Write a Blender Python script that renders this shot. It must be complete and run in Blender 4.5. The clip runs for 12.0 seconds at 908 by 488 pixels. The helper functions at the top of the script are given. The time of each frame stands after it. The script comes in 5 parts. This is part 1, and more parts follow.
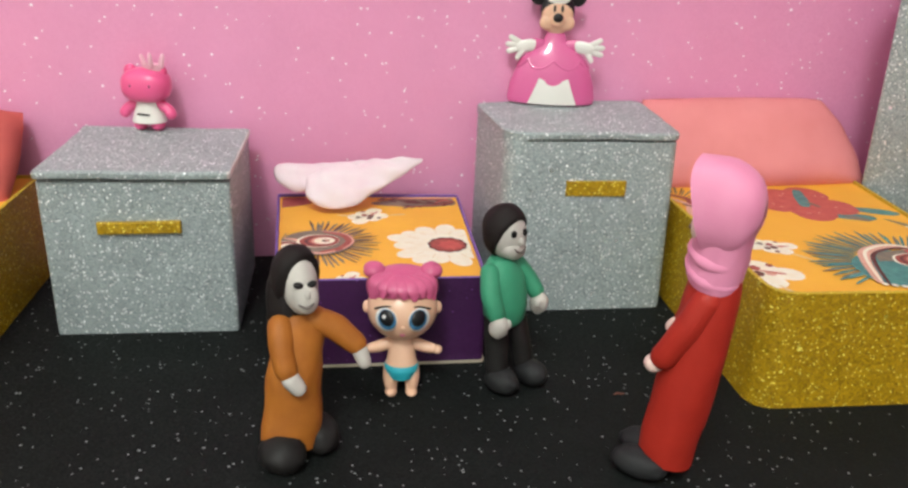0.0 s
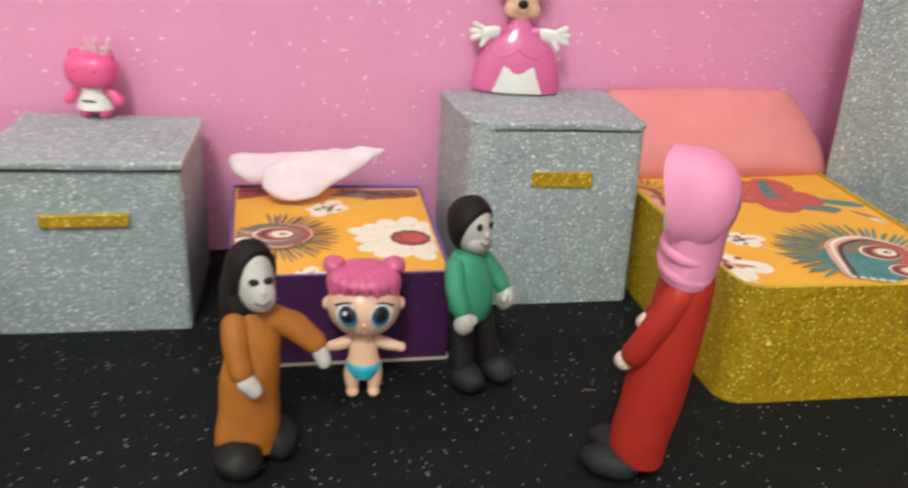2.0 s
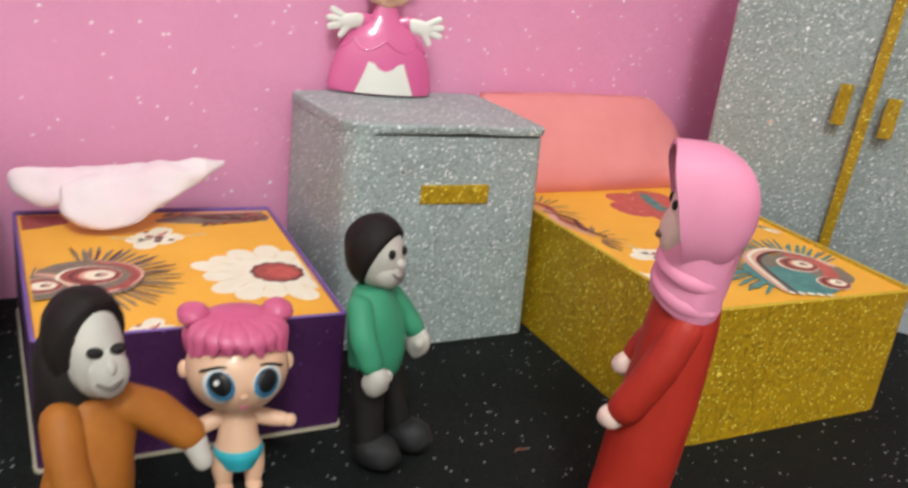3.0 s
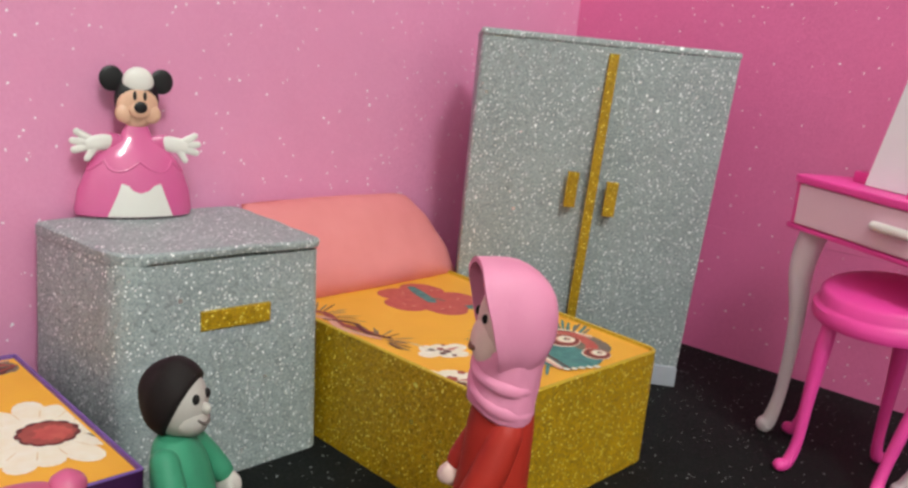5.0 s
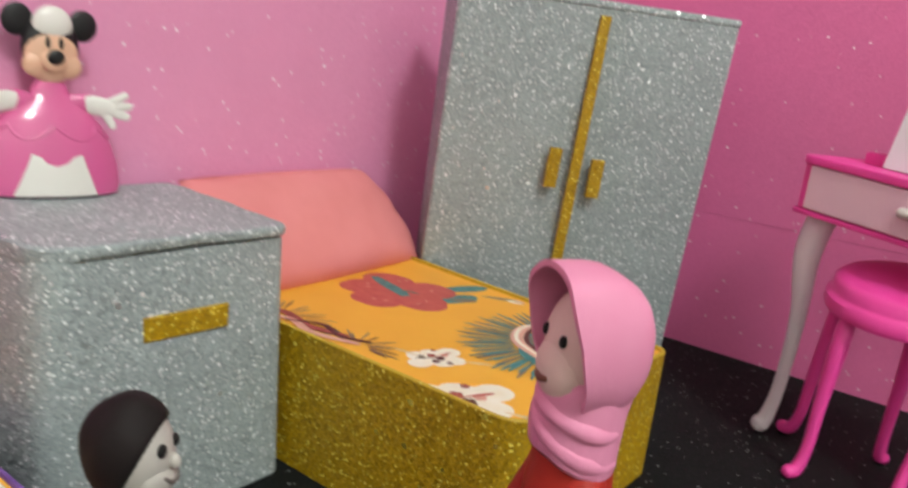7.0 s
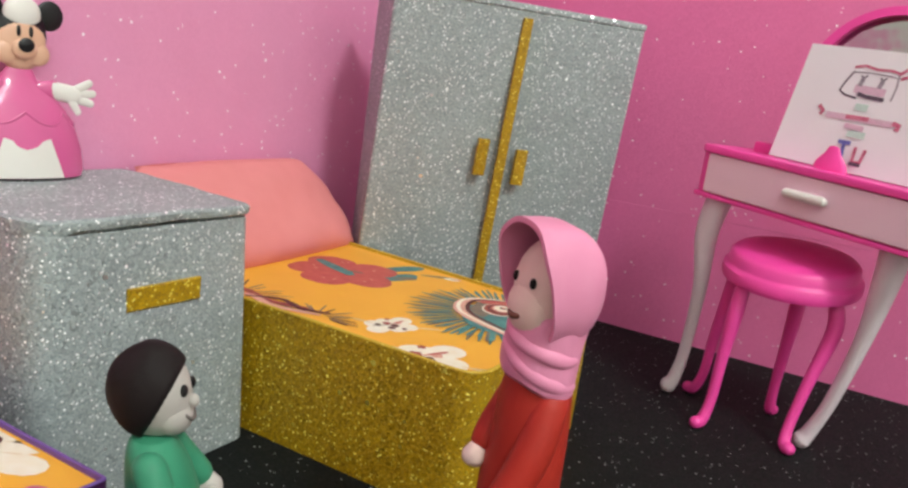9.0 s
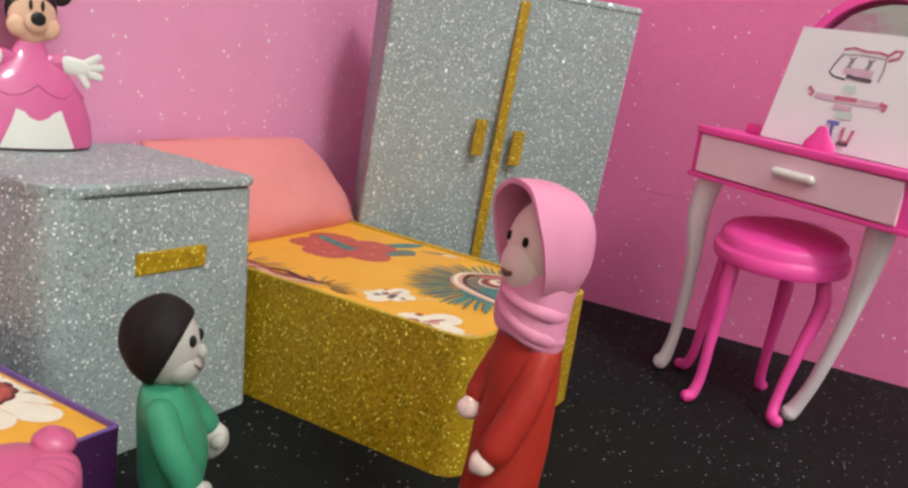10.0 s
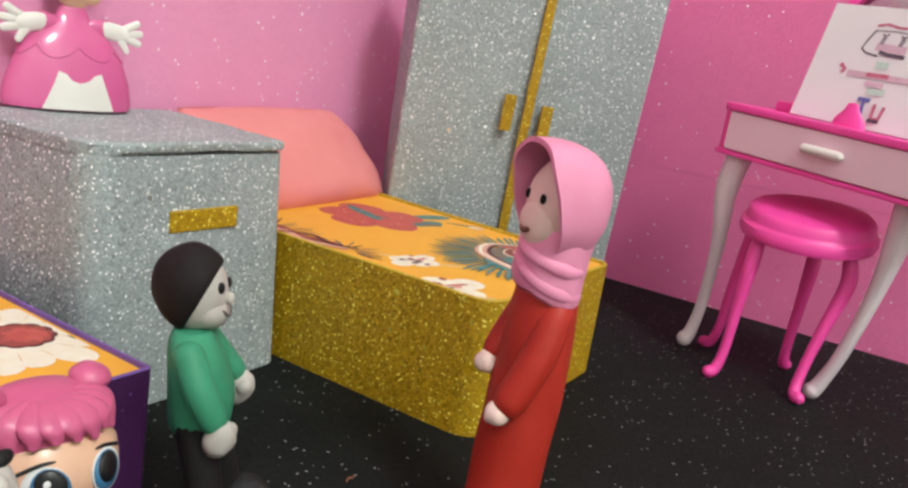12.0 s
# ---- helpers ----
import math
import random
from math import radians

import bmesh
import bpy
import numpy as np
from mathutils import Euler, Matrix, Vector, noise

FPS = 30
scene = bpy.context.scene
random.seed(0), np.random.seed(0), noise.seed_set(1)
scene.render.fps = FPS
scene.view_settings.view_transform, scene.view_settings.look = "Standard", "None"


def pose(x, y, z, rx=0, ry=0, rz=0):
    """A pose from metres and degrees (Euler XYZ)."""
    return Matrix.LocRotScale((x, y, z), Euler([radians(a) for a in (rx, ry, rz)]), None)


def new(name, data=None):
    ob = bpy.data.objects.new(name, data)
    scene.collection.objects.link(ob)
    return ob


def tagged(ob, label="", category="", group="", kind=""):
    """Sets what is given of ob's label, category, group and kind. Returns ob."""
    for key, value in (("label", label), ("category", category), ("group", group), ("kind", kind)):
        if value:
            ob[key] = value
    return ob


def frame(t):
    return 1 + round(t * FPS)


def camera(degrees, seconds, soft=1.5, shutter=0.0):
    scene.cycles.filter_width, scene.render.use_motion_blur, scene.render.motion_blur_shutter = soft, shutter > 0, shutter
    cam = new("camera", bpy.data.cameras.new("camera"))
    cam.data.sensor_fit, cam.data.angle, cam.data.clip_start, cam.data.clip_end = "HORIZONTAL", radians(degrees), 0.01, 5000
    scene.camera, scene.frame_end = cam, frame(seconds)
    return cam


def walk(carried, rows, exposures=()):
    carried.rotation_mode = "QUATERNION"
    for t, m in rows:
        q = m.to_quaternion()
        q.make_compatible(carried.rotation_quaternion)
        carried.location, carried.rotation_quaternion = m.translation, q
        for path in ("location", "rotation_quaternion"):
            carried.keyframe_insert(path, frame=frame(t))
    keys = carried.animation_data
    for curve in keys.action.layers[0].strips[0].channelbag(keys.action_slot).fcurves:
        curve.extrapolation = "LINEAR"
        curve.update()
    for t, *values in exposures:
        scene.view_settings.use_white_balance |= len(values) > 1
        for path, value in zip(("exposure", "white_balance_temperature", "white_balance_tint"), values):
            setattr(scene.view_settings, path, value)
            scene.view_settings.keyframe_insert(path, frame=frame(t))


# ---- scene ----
cam = camera(59.6, 12.0, soft=2.5, shutter=0.5)
# seconds, eye (m), yaw, pitch, roll (degrees)
PATH = [
    (0.0, 0.0000, 0.0000, 0.3025, -7.00, -21.76, -2.50),
    (0.5, -0.0035, 0.0030, 0.3014, -7.01, -22.04, -2.59),
    (1.0, -0.0010, 0.0019, 0.3007, -7.05, -21.93, -2.48),
    (1.5, -0.0006, 0.0013, 0.2993, -7.46, -22.03, -2.58),
    (2.0, 0.0008, 0.0189, 0.2972, -9.68, -22.33, -3.41),
    (2.5, -0.0291, 0.1109, 0.2739, -18.35, -20.99, -6.47),
    (2.7, -0.0314, 0.1225, 0.2634, -21.03, -20.58, -7.06),
    (3.0, -0.0390, 0.1463, 0.2491, -25.66, -18.99, -6.89),
    (3.2, -0.0305, 0.1550, 0.2515, -27.20, -18.16, -6.54),
    (3.5, -0.0376, 0.1630, 0.2469, -30.18, -17.54, -5.48),
    (3.7, -0.0401, 0.1714, 0.2474, -33.42, -17.27, -5.41),
    (5.3, -0.0741, 0.1685, 0.2699, -46.59, -10.80, -5.77),
    (5.5, -0.0753, 0.1734, 0.2673, -46.42, -10.82, -5.98),
    (6.0, -0.0688, 0.1813, 0.2559, -46.56, -11.10, -6.39),
    (6.5, -0.0553, 0.1983, 0.2511, -47.41, -11.69, -6.49),
    (6.7, -0.0552, 0.2340, 0.2676, -49.30, -11.81, -6.71),
    (7.0, -0.0419, 0.2691, 0.2536, -52.95, -12.44, -7.32),
    (7.2, -0.0369, 0.2853, 0.2442, -55.27, -13.19, -8.45),
    (7.5, -0.0335, 0.2985, 0.2324, -57.71, -12.32, -8.31),
    (7.7, -0.0371, 0.3021, 0.2340, -58.88, -12.31, -8.33),
    (9.3, -0.1098, 0.2604, 0.2430, -60.49, -11.18, -7.87),
    (9.5, -0.1113, 0.2589, 0.2399, -60.48, -11.71, -8.05),
    (10.0, -0.1164, 0.2549, 0.2322, -60.36, -11.66, -8.30),
    (10.5, -0.1237, 0.2534, 0.2218, -59.66, -11.94, -8.55),
    (11.0, -0.1269, 0.2521, 0.2209, -59.21, -11.85, -8.79),
    (11.5, -0.1264, 0.2459, 0.2242, -58.59, -12.37, -8.84),
    (12.0, -0.1234, 0.2421, 0.2213, -57.78, -12.88, -8.90),
]
walk(cam, [(t, pose(x, y, z, 90 + pitch, roll, yaw)) for t, x, y, z, yaw, pitch, roll in PATH],
     exposures=[(0.0, 0.0), (3.7, 0.0), (5.3, -0.17), (7.5, -0.17), (9.3, -0.05), (10.5, -0.07), (12.0, 0.06)])

# ---- light ----
world = bpy.data.worlds.new("world")
scene.world = world
world.use_nodes = True
world.node_tree.nodes["Background"].inputs[0].default_value = (0.9, 0.92, 1.0, 1)
world.node_tree.nodes["Background"].inputs[1].default_value = 0.15


def bulb(name, eye, radius, watts, colour):
    lamp = bpy.data.lights.new(name, "POINT")
    lamp.shadow_soft_size, lamp.energy, lamp.color = radius, watts, colour
    ob = new(name, lamp)
    ob.location = eye
    return ob


bulb("room_lamp_light", (-0.42, -1.0, 2.05), 0.18, 96, (0.945, 1.0, 0.965))

# ---- materials ----


def nodes_of(name):
    mat = bpy.data.materials.new(name)
    mat.use_nodes = True
    return mat, mat.node_tree.nodes, mat.node_tree.links, mat.node_tree.nodes["Principled BSDF"]


def math_node(nodes, links, op, a, b=None):
    n = nodes.new("ShaderNodeMath")
    n.operation = op
    for k, value in enumerate((a, b)):
        if value is None:
            continue
        if isinstance(value, (int, float)):
            n.inputs[k].default_value = value
        else:
            links.new(value, n.inputs[k])
    return n.outputs[0]


def mix_colour(nodes, links, fac, a, b):
    n = nodes.new("ShaderNodeMix")
    n.data_type = "RGBA"
    for key, value in ((0, fac), (6, a), (7, b)):
        if isinstance(value, (int, float)):
            n.inputs[key].default_value = value
        elif isinstance(value, tuple):
            n.inputs[key].default_value = (*value, 1)
        else:
            links.new(value, n.inputs[key])
    return n.outputs[2]


def fleck_layer(nodes, links, coord, cell, share, size, low=0.35):
    """Round flecks on a share of the cells of a jittered grid: mask, random colour."""
    v = nodes.new("ShaderNodeTexVoronoi")
    v.inputs["Scale"].default_value = 1 / cell
    links.new(coord, v.inputs["Vector"])
    sep = nodes.new("ShaderNodeSeparateColor")
    links.new(v.outputs["Color"], sep.inputs[0])
    chosen = math_node(nodes, links, "LESS_THAN", sep.outputs[0], share)
    radius = math_node(nodes, links, "MULTIPLY_ADD", sep.outputs[1], size * (1 - low))
    radius.node.inputs[2].default_value = size * low
    inside = math_node(nodes, links, "LESS_THAN", v.outputs["Distance"], radius)
    return math_node(nodes, links, "MULTIPLY", chosen, inside), v.outputs["Color"], sep


def glitter(name, base, dark, glint, cell, share, sparse, rough=0.55, metal=0.35, tilt=0.9, blotch=0.15, spec=0.5, flake=0.35):
    """Glitter foam: fine tilted flakes all over, and on some brighter flecks, their glints painted in as pale colour.
    sparse: rows of (cell, share, size) of the larger single flecks."""
    mat, nodes, links, bsdf = nodes_of(name)
    coord = nodes.new("ShaderNodeTexCoord").outputs["Object"]
    v = nodes.new("ShaderNodeTexVoronoi")
    v.inputs["Scale"].default_value = 1 / cell
    links.new(coord, v.inputs["Vector"])
    sep = nodes.new("ShaderNodeSeparateColor")
    links.new(v.outputs["Color"], sep.inputs[0])
    colour = mix_colour(nodes, links, sep.outputs[0], base, dark)
    soft = nodes.new("ShaderNodeTexNoise")
    soft.inputs["Scale"].default_value = 22
    soft.inputs["Detail"].default_value = 3
    links.new(coord, soft.inputs["Vector"])
    hsv = nodes.new("ShaderNodeHueSaturation")
    links.new(colour, hsv.inputs["Color"])
    links.new(math_node(nodes, links, "MULTIPLY_ADD", soft.outputs[0], blotch * 2), hsv.inputs["Value"])
    hsv.inputs["Value"].links[0].from_node.inputs[2].default_value = 1 - blotch
    colour = hsv.outputs[0]
    lit = math_node(nodes, links, "LESS_THAN", sep.outputs[1], share)
    colour = mix_colour(nodes, links, lit, colour, glint)
    both, lean = lit, v.outputs["Color"]
    shiny = math_node(nodes, links, "MULTIPLY", lit, metal)
    for c, s, r in sparse:
        # each larger fleck is a small mirror with a lean of its own
        m, own, _ = fleck_layer(nodes, links, coord, c, s, r)
        colour = mix_colour(nodes, links, m, colour, glint)
        lean = mix_colour(nodes, links, m, lean, own)
        both = math_node(nodes, links, "MAXIMUM", both, m)
        shiny = math_node(nodes, links, "MAXIMUM", shiny, math_node(nodes, links, "MULTIPLY", m, flake))
    links.new(colour, bsdf.inputs["Base Color"])
    links.new(shiny, bsdf.inputs["Metallic"])
    shine = math_node(nodes, links, "MULTIPLY_ADD", both, -0.26)
    shine.node.inputs[2].default_value = rough
    links.new(shine, bsdf.inputs["Roughness"])
    bsdf.inputs["Specular IOR Level"].default_value = spec
    geo = nodes.new("ShaderNodeNewGeometry")
    off = nodes.new("ShaderNodeVectorMath")
    off.operation = "SUBTRACT"
    links.new(lean, off.inputs[0])
    off.inputs[1].default_value = (0.5, 0.5, 0.5)
    add = nodes.new("ShaderNodeVectorMath")
    add.operation = "MULTIPLY_ADD"
    links.new(off.outputs[0], add.inputs[0])
    add.inputs[1].default_value = (tilt, tilt, tilt)
    links.new(geo.outputs["Normal"], add.inputs[2])
    norm = nodes.new("ShaderNodeVectorMath")
    norm.operation = "NORMALIZE"
    links.new(add.outputs[0], norm.inputs[0])
    links.new(norm.outputs[0], bsdf.inputs["Normal"])
    return mat


def matt(name, colour, other=None, rough=0.6, scale=60, bump=0.1, fine=900, coat=0.0, spec=0.5):
    """A plain surface with soft blotches of a second tone and fine relief."""
    mat, nodes, links, bsdf = nodes_of(name)
    coord = nodes.new("ShaderNodeTexCoord").outputs["Object"]
    n = nodes.new("ShaderNodeTexNoise")
    n.inputs["Scale"].default_value, n.inputs["Detail"].default_value = scale, 5
    links.new(coord, n.inputs["Vector"])
    other = other or tuple(c * 0.82 for c in colour)
    ramp = math_node(nodes, links, "MULTIPLY_ADD", n.outputs[0], 2.2)
    ramp.node.inputs[2].default_value = -0.6
    ramp.node.use_clamp = True
    links.new(mix_colour(nodes, links, ramp, colour, other), bsdf.inputs["Base Color"])
    bsdf.inputs["Roughness"].default_value = rough
    bsdf.inputs["Coat Weight"].default_value = coat
    bsdf.inputs["Specular IOR Level"].default_value = spec
    if bump:
        f = nodes.new("ShaderNodeTexNoise")
        f.inputs["Scale"].default_value, f.inputs["Detail"].default_value = fine, 4
        links.new(coord, f.inputs["Vector"])
        b = nodes.new("ShaderNodeBump")
        b.inputs["Strength"].default_value, b.inputs["Distance"].default_value = bump, 0.0006
        links.new(f.outputs[0], b.inputs["Height"])
        links.new(b.outputs[0], bsdf.inputs["Normal"])
    return mat


SILVER = glitter("silver_glitter", (0.42, 0.48, 0.485), (0.235, 0.275, 0.28), (0.98, 1.0, 1.0), 0.0011, 0.042,
                 [(0.004, 0.10, 0.20), (0.0075, 0.17, 0.19), (0.012, 0.20, 0.16)], metal=0.15, tilt=0.46, flake=0.8)
GOLD = glitter("gold_glitter", (0.57, 0.342, 0.002), (0.29, 0.166, 0.001), (1.0, 0.84, 0.16), 0.0011, 0.04,
               [(0.004, 0.10, 0.20), (0.0075, 0.15, 0.18), (0.012, 0.17, 0.155)], metal=0.25, tilt=0.48, flake=0.8)
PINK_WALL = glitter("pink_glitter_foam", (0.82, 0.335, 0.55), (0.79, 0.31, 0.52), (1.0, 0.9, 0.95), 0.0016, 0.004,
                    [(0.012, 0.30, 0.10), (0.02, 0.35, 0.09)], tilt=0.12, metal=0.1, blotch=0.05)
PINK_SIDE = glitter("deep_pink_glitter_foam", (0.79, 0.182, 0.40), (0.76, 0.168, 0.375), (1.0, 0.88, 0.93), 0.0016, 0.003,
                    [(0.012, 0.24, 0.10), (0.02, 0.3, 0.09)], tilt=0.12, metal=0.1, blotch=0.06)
BLACK_FLOOR = glitter("black_glitter_foam", (0.0074, 0.0092, 0.0088), (0.0040, 0.0050, 0.0048), (0.34, 0.37, 0.37), 0.0012, 0.006,
                      [(0.011, 0.13, 0.030), (0.006, 0.11, 0.042), (0.0035, 0.06, 0.075)], tilt=0.25, metal=0.2, rough=0.75, blotch=0.45, spec=0.19)
PURPLE = glitter("purple_glitter", (0.060, 0.010, 0.076), (0.047, 0.008, 0.061), (0.20, 0.09, 0.30), 0.0012, 0.004, [], tilt=0.2)
PURPLE_EDGE = matt("purple_foam_edge", (0.20, 0.10, 0.39), rough=0.7)
GOLD_EDGE = glitter("gold_foam_edge", (0.62, 0.42, 0.03), (0.5, 0.33, 0.02), (0.9, 0.75, 0.2), 0.0012, 0.02, [], tilt=0.3)
PLAIN_GREY = matt("plain_grey_foam", (0.42, 0.45, 0.50), (0.38, 0.41, 0.46), rough=0.7, bump=0.1)
FOAM_EDGE = matt("white_foam_edge", (0.72, 0.70, 0.68), rough=0.8, bump=0.1)
CREAM_EDGE = matt("cream_card_edge", (0.55, 0.48, 0.36), rough=0.8)
ORANGE = matt("orange_printed_paper", (0.90, 0.465, 0.045), (0.85, 0.415, 0.038), rough=0.55, scale=25, bump=0.06)
PRINT = {
    "white": matt("print_cream_white", (0.88, 0.85, 0.72), (0.84, 0.76, 0.58), scale=120, bump=0),
    "red": matt("print_red", (0.47, 0.070, 0.065), (0.58, 0.13, 0.10), scale=140, bump=0),
    "wine": matt("print_wine_red", (0.30, 0.055, 0.045), (0.40, 0.09, 0.07), scale=150, bump=0),
    "cream": matt("print_cream", (0.80, 0.60, 0.34), scale=150, bump=0),
    "dark": matt("print_maroon", (0.13, 0.03, 0.03), scale=150, bump=0),
    "teal": matt("print_teal", (0.10, 0.30, 0.27), (0.05, 0.16, 0.17), scale=200, bump=0),
    "grey": matt("print_grey", (0.16, 0.135, 0.115), (0.26, 0.20, 0.135), scale=200, bump=0),
    "blush": matt("print_blush", (0.78, 0.42, 0.32), scale=150, bump=0),
}
CORAL = matt("coral_cloth", (0.78, 0.27, 0.275), (0.73, 0.235, 0.24), rough=0.8, scale=30, bump=0.25, fine=1500)
CORAL_DARK = matt("red_coral_cloth", (0.62, 0.12, 0.10), (0.5, 0.09, 0.08), rough=0.8, scale=30, bump=0.25, fine=1500)
PALE_CLOTH = matt("pale_pink_cloth", (0.82, 0.72, 0.75), (0.80, 0.60, 0.67), rough=0.9, scale=38, bump=0.5, fine=1200)
PINK_CLAY = matt("pink_clay", (0.82, 0.31, 0.48), (0.78, 0.26, 0.43), rough=0.5, scale=50, bump=0.25, fine=300, spec=0.3)
RED_CLAY = matt("red_clay", (0.46, 0.030, 0.018), (0.38, 0.022, 0.013), rough=0.5, scale=50, bump=0.25, fine=300, spec=0.3)
BROWN_CLAY = matt("ochre_brown_clay", (0.42, 0.142, 0.020), (0.32, 0.100, 0.014), rough=0.55, scale=60, bump=0.3, fine=300, spec=0.3)
GREEN_CLAY = matt("green_clay", (0.05, 0.30, 0.17), (0.04, 0.25, 0.14), rough=0.5, scale=50, bump=0.25, fine=300, spec=0.3)
BLACK_CLAY = matt("black_clay", (0.012, 0.011, 0.011), (0.02, 0.018, 0.018), rough=0.5, scale=50, bump=0.3, fine=300, spec=0.18)
HAIR_CLAY = matt("dark_brown_clay", (0.012, 0.009, 0.009), (0.018, 0.013, 0.013), rough=0.65, scale=50, bump=0.4, fine=350, spec=0.18)
WHITE_CLAY = matt("greyish_white_clay", (0.56, 0.52, 0.48), (0.46, 0.43, 0.40), rough=0.55, scale=70, bump=0.25, fine=300, spec=0.3)
SMILE_GREY = matt("grey_brown_line", (0.16, 0.13, 0.12), rough=0.7, bump=0)
SHOE_CLAY = matt("worn_black_clay", (0.011, 0.011, 0.012), (0.020, 0.020, 0.022), rough=0.62, scale=60, bump=0.35, fine=300, spec=0.3)
FLESH_CLAY = matt("beige_clay", (0.86, 0.65, 0.58), (0.80, 0.58, 0.52), rough=0.55, scale=70, bump=0.25, fine=300, spec=0.3)
PEACH = matt("peach_plastic", (0.78, 0.48, 0.33), (0.73, 0.43, 0.29), rough=0.36, scale=40, bump=0, coat=0.2)
HAIR_PINK = matt("hot_pink_plastic", (0.66, 0.13, 0.27), (0.56, 0.09, 0.22), rough=0.42, scale=60, bump=0.1, fine=250, coat=0.2)
TURQUOISE = matt("turquoise_paint", (0.03, 0.42, 0.52), rough=0.35, bump=0)
EYE_BLACK = matt("glossy_black_paint", (0.006, 0.006, 0.008), rough=0.4, bump=0)
EYE_BLUE = matt("blue_paint", (0.05, 0.19, 0.36), rough=0.4, bump=0)
EYE_WHITE = matt("white_paint", (0.82, 0.82, 0.82), rough=0.3, bump=0)
LASH_BROWN = matt("brown_paint", (0.20, 0.07, 0.04), rough=0.4, bump=0)
TOY_PINK = matt("glossy_pink_plastic", (0.71, 0.135, 0.335), (0.67, 0.115, 0.31), rough=0.18, scale=20, bump=0, coat=0.5)
TOY_WHITE = matt("white_plastic", (0.80, 0.78, 0.74), (0.76, 0.73, 0.68), rough=0.3, scale=30, bump=0)
FIGURE_PINK = matt("rose_pink_plastic", (0.84, 0.12, 0.30), (0.80, 0.10, 0.27), rough=0.3, scale=20, bump=0)
CROWN_PINK = matt("pale_rose_plastic", (0.82, 0.50, 0.58), (0.80, 0.42, 0.52), rough=0.3, scale=60, bump=0)
HOT_PINK = matt("fuchsia_plastic", (0.93, 0.075, 0.40), (0.90, 0.062, 0.37), rough=0.42, scale=20, bump=0, coat=0.0)
LEG_WHITE = matt("translucent_white_plastic", (0.82, 0.72, 0.76), (0.78, 0.66, 0.71), rough=0.3, scale=20, bump=0)
DRAWER_PINK = matt("pale_pink_plastic", (0.86, 0.60, 0.69), (0.83, 0.56, 0.66), rough=0.35, scale=20, bump=0)
PAPER = matt("white_paper", (0.84, 0.82, 0.84), (0.80, 0.78, 0.81), rough=0.7, scale=18, bump=0.05)
PEN = {
    "red": matt("red_pen", (0.50, 0.08, 0.16), (0.6, 0.2, 0.3), scale=400, bump=0),
    "dark": matt("black_pen", (0.06, 0.04, 0.07), (0.16, 0.12, 0.16), scale=400, bump=0),
    "blue": matt("blue_pen", (0.08, 0.09, 0.40), (0.2, 0.2, 0.5), scale=400, bump=0),
    "grey": matt("grey_pen", (0.22, 0.18, 0.22), (0.40, 0.36, 0.40), scale=400, bump=0),
    "green": matt("green_pen", (0.50, 0.68, 0.60), (0.6, 0.75, 0.68), scale=400, bump=0),
    "pink": matt("pink_pen", (0.74, 0.50, 0.62), scale=400, bump=0),
}
# wall and ceiling tones set how much fill the unseen room returns
ROOM_WALL = matt("cream_bounce_wall", (0.78, 0.77, 0.74), (0.74, 0.73, 0.70), rough=0.8, scale=3, bump=0.05)
ROOM_CEILING = matt("white_bounce_ceiling", (0.86, 0.86, 0.84), (0.83, 0.83, 0.81), rough=0.85, scale=3, bump=0.05)
ROOM_FLOOR = matt("beige_floor_tile", (0.40, 0.35, 0.30), (0.34, 0.30, 0.26), rough=0.5, scale=6, bump=0.05)
mirror_mat, _n, _l, _b = nodes_of("mirror_foil")
_b.inputs["Base Color"].default_value = (0.42, 0.40, 0.39, 1)
_b.inputs["Metallic"].default_value = 1.0
_b.inputs["Roughness"].default_value = 0.15
_w = _n.new("ShaderNodeTexNoise")
_w.inputs["Scale"].default_value = 28
_l.new(_n.new("ShaderNodeTexCoord").outputs["Object"], _w.inputs["Vector"])
_p = _n.new("ShaderNodeBump")
_p.inputs["Strength"].default_value, _p.inputs["Distance"].default_value = 0.6, 0.004
_l.new(_w.outputs[0], _p.inputs["Height"])
_l.new(_p.outputs[0], _b.inputs["Normal"])

# ---- mesh helpers ----


def finish(name, bm, mats, smooth=True, angle=40):
    bmesh.ops.recalc_face_normals(bm, faces=bm.faces)
    me = bpy.data.meshes.new(name)
    bm.to_mesh(me)
    bm.free()
    for m in mats if isinstance(mats, (list, tuple)) else [mats]:
        me.materials.append(m)
    if smooth:
        me.shade_smooth()
        me.set_sharp_from_angle(angle=radians(angle))
    ob = new(name, me)
    if smooth:
        # large flat faces keep their own normals beside rounded edges
        mod = ob.modifiers.new("weighted_normals", "WEIGHTED_NORMAL")
        mod.keep_sharp = True
    return ob


def part(name, bm, mats, parent, label="", smooth=True, angle=40):
    ob = finish(name, bm, mats, smooth, angle)
    ob.parent = parent
    if label:
        ob["label"] = label
    return ob


def thing(name, at, label, category, group="", kind=""):
    ob = new(name)
    ob.empty_display_size = 0.01
    ob.matrix_world = at
    return tagged(ob, label, category, group, kind)


def single(name, bm, mats, at, label, category, group="", kind="", angle=40):
    ob = finish(name, bm, mats, True, angle)
    ob.matrix_world = at
    return tagged(ob, label, category, group, kind)


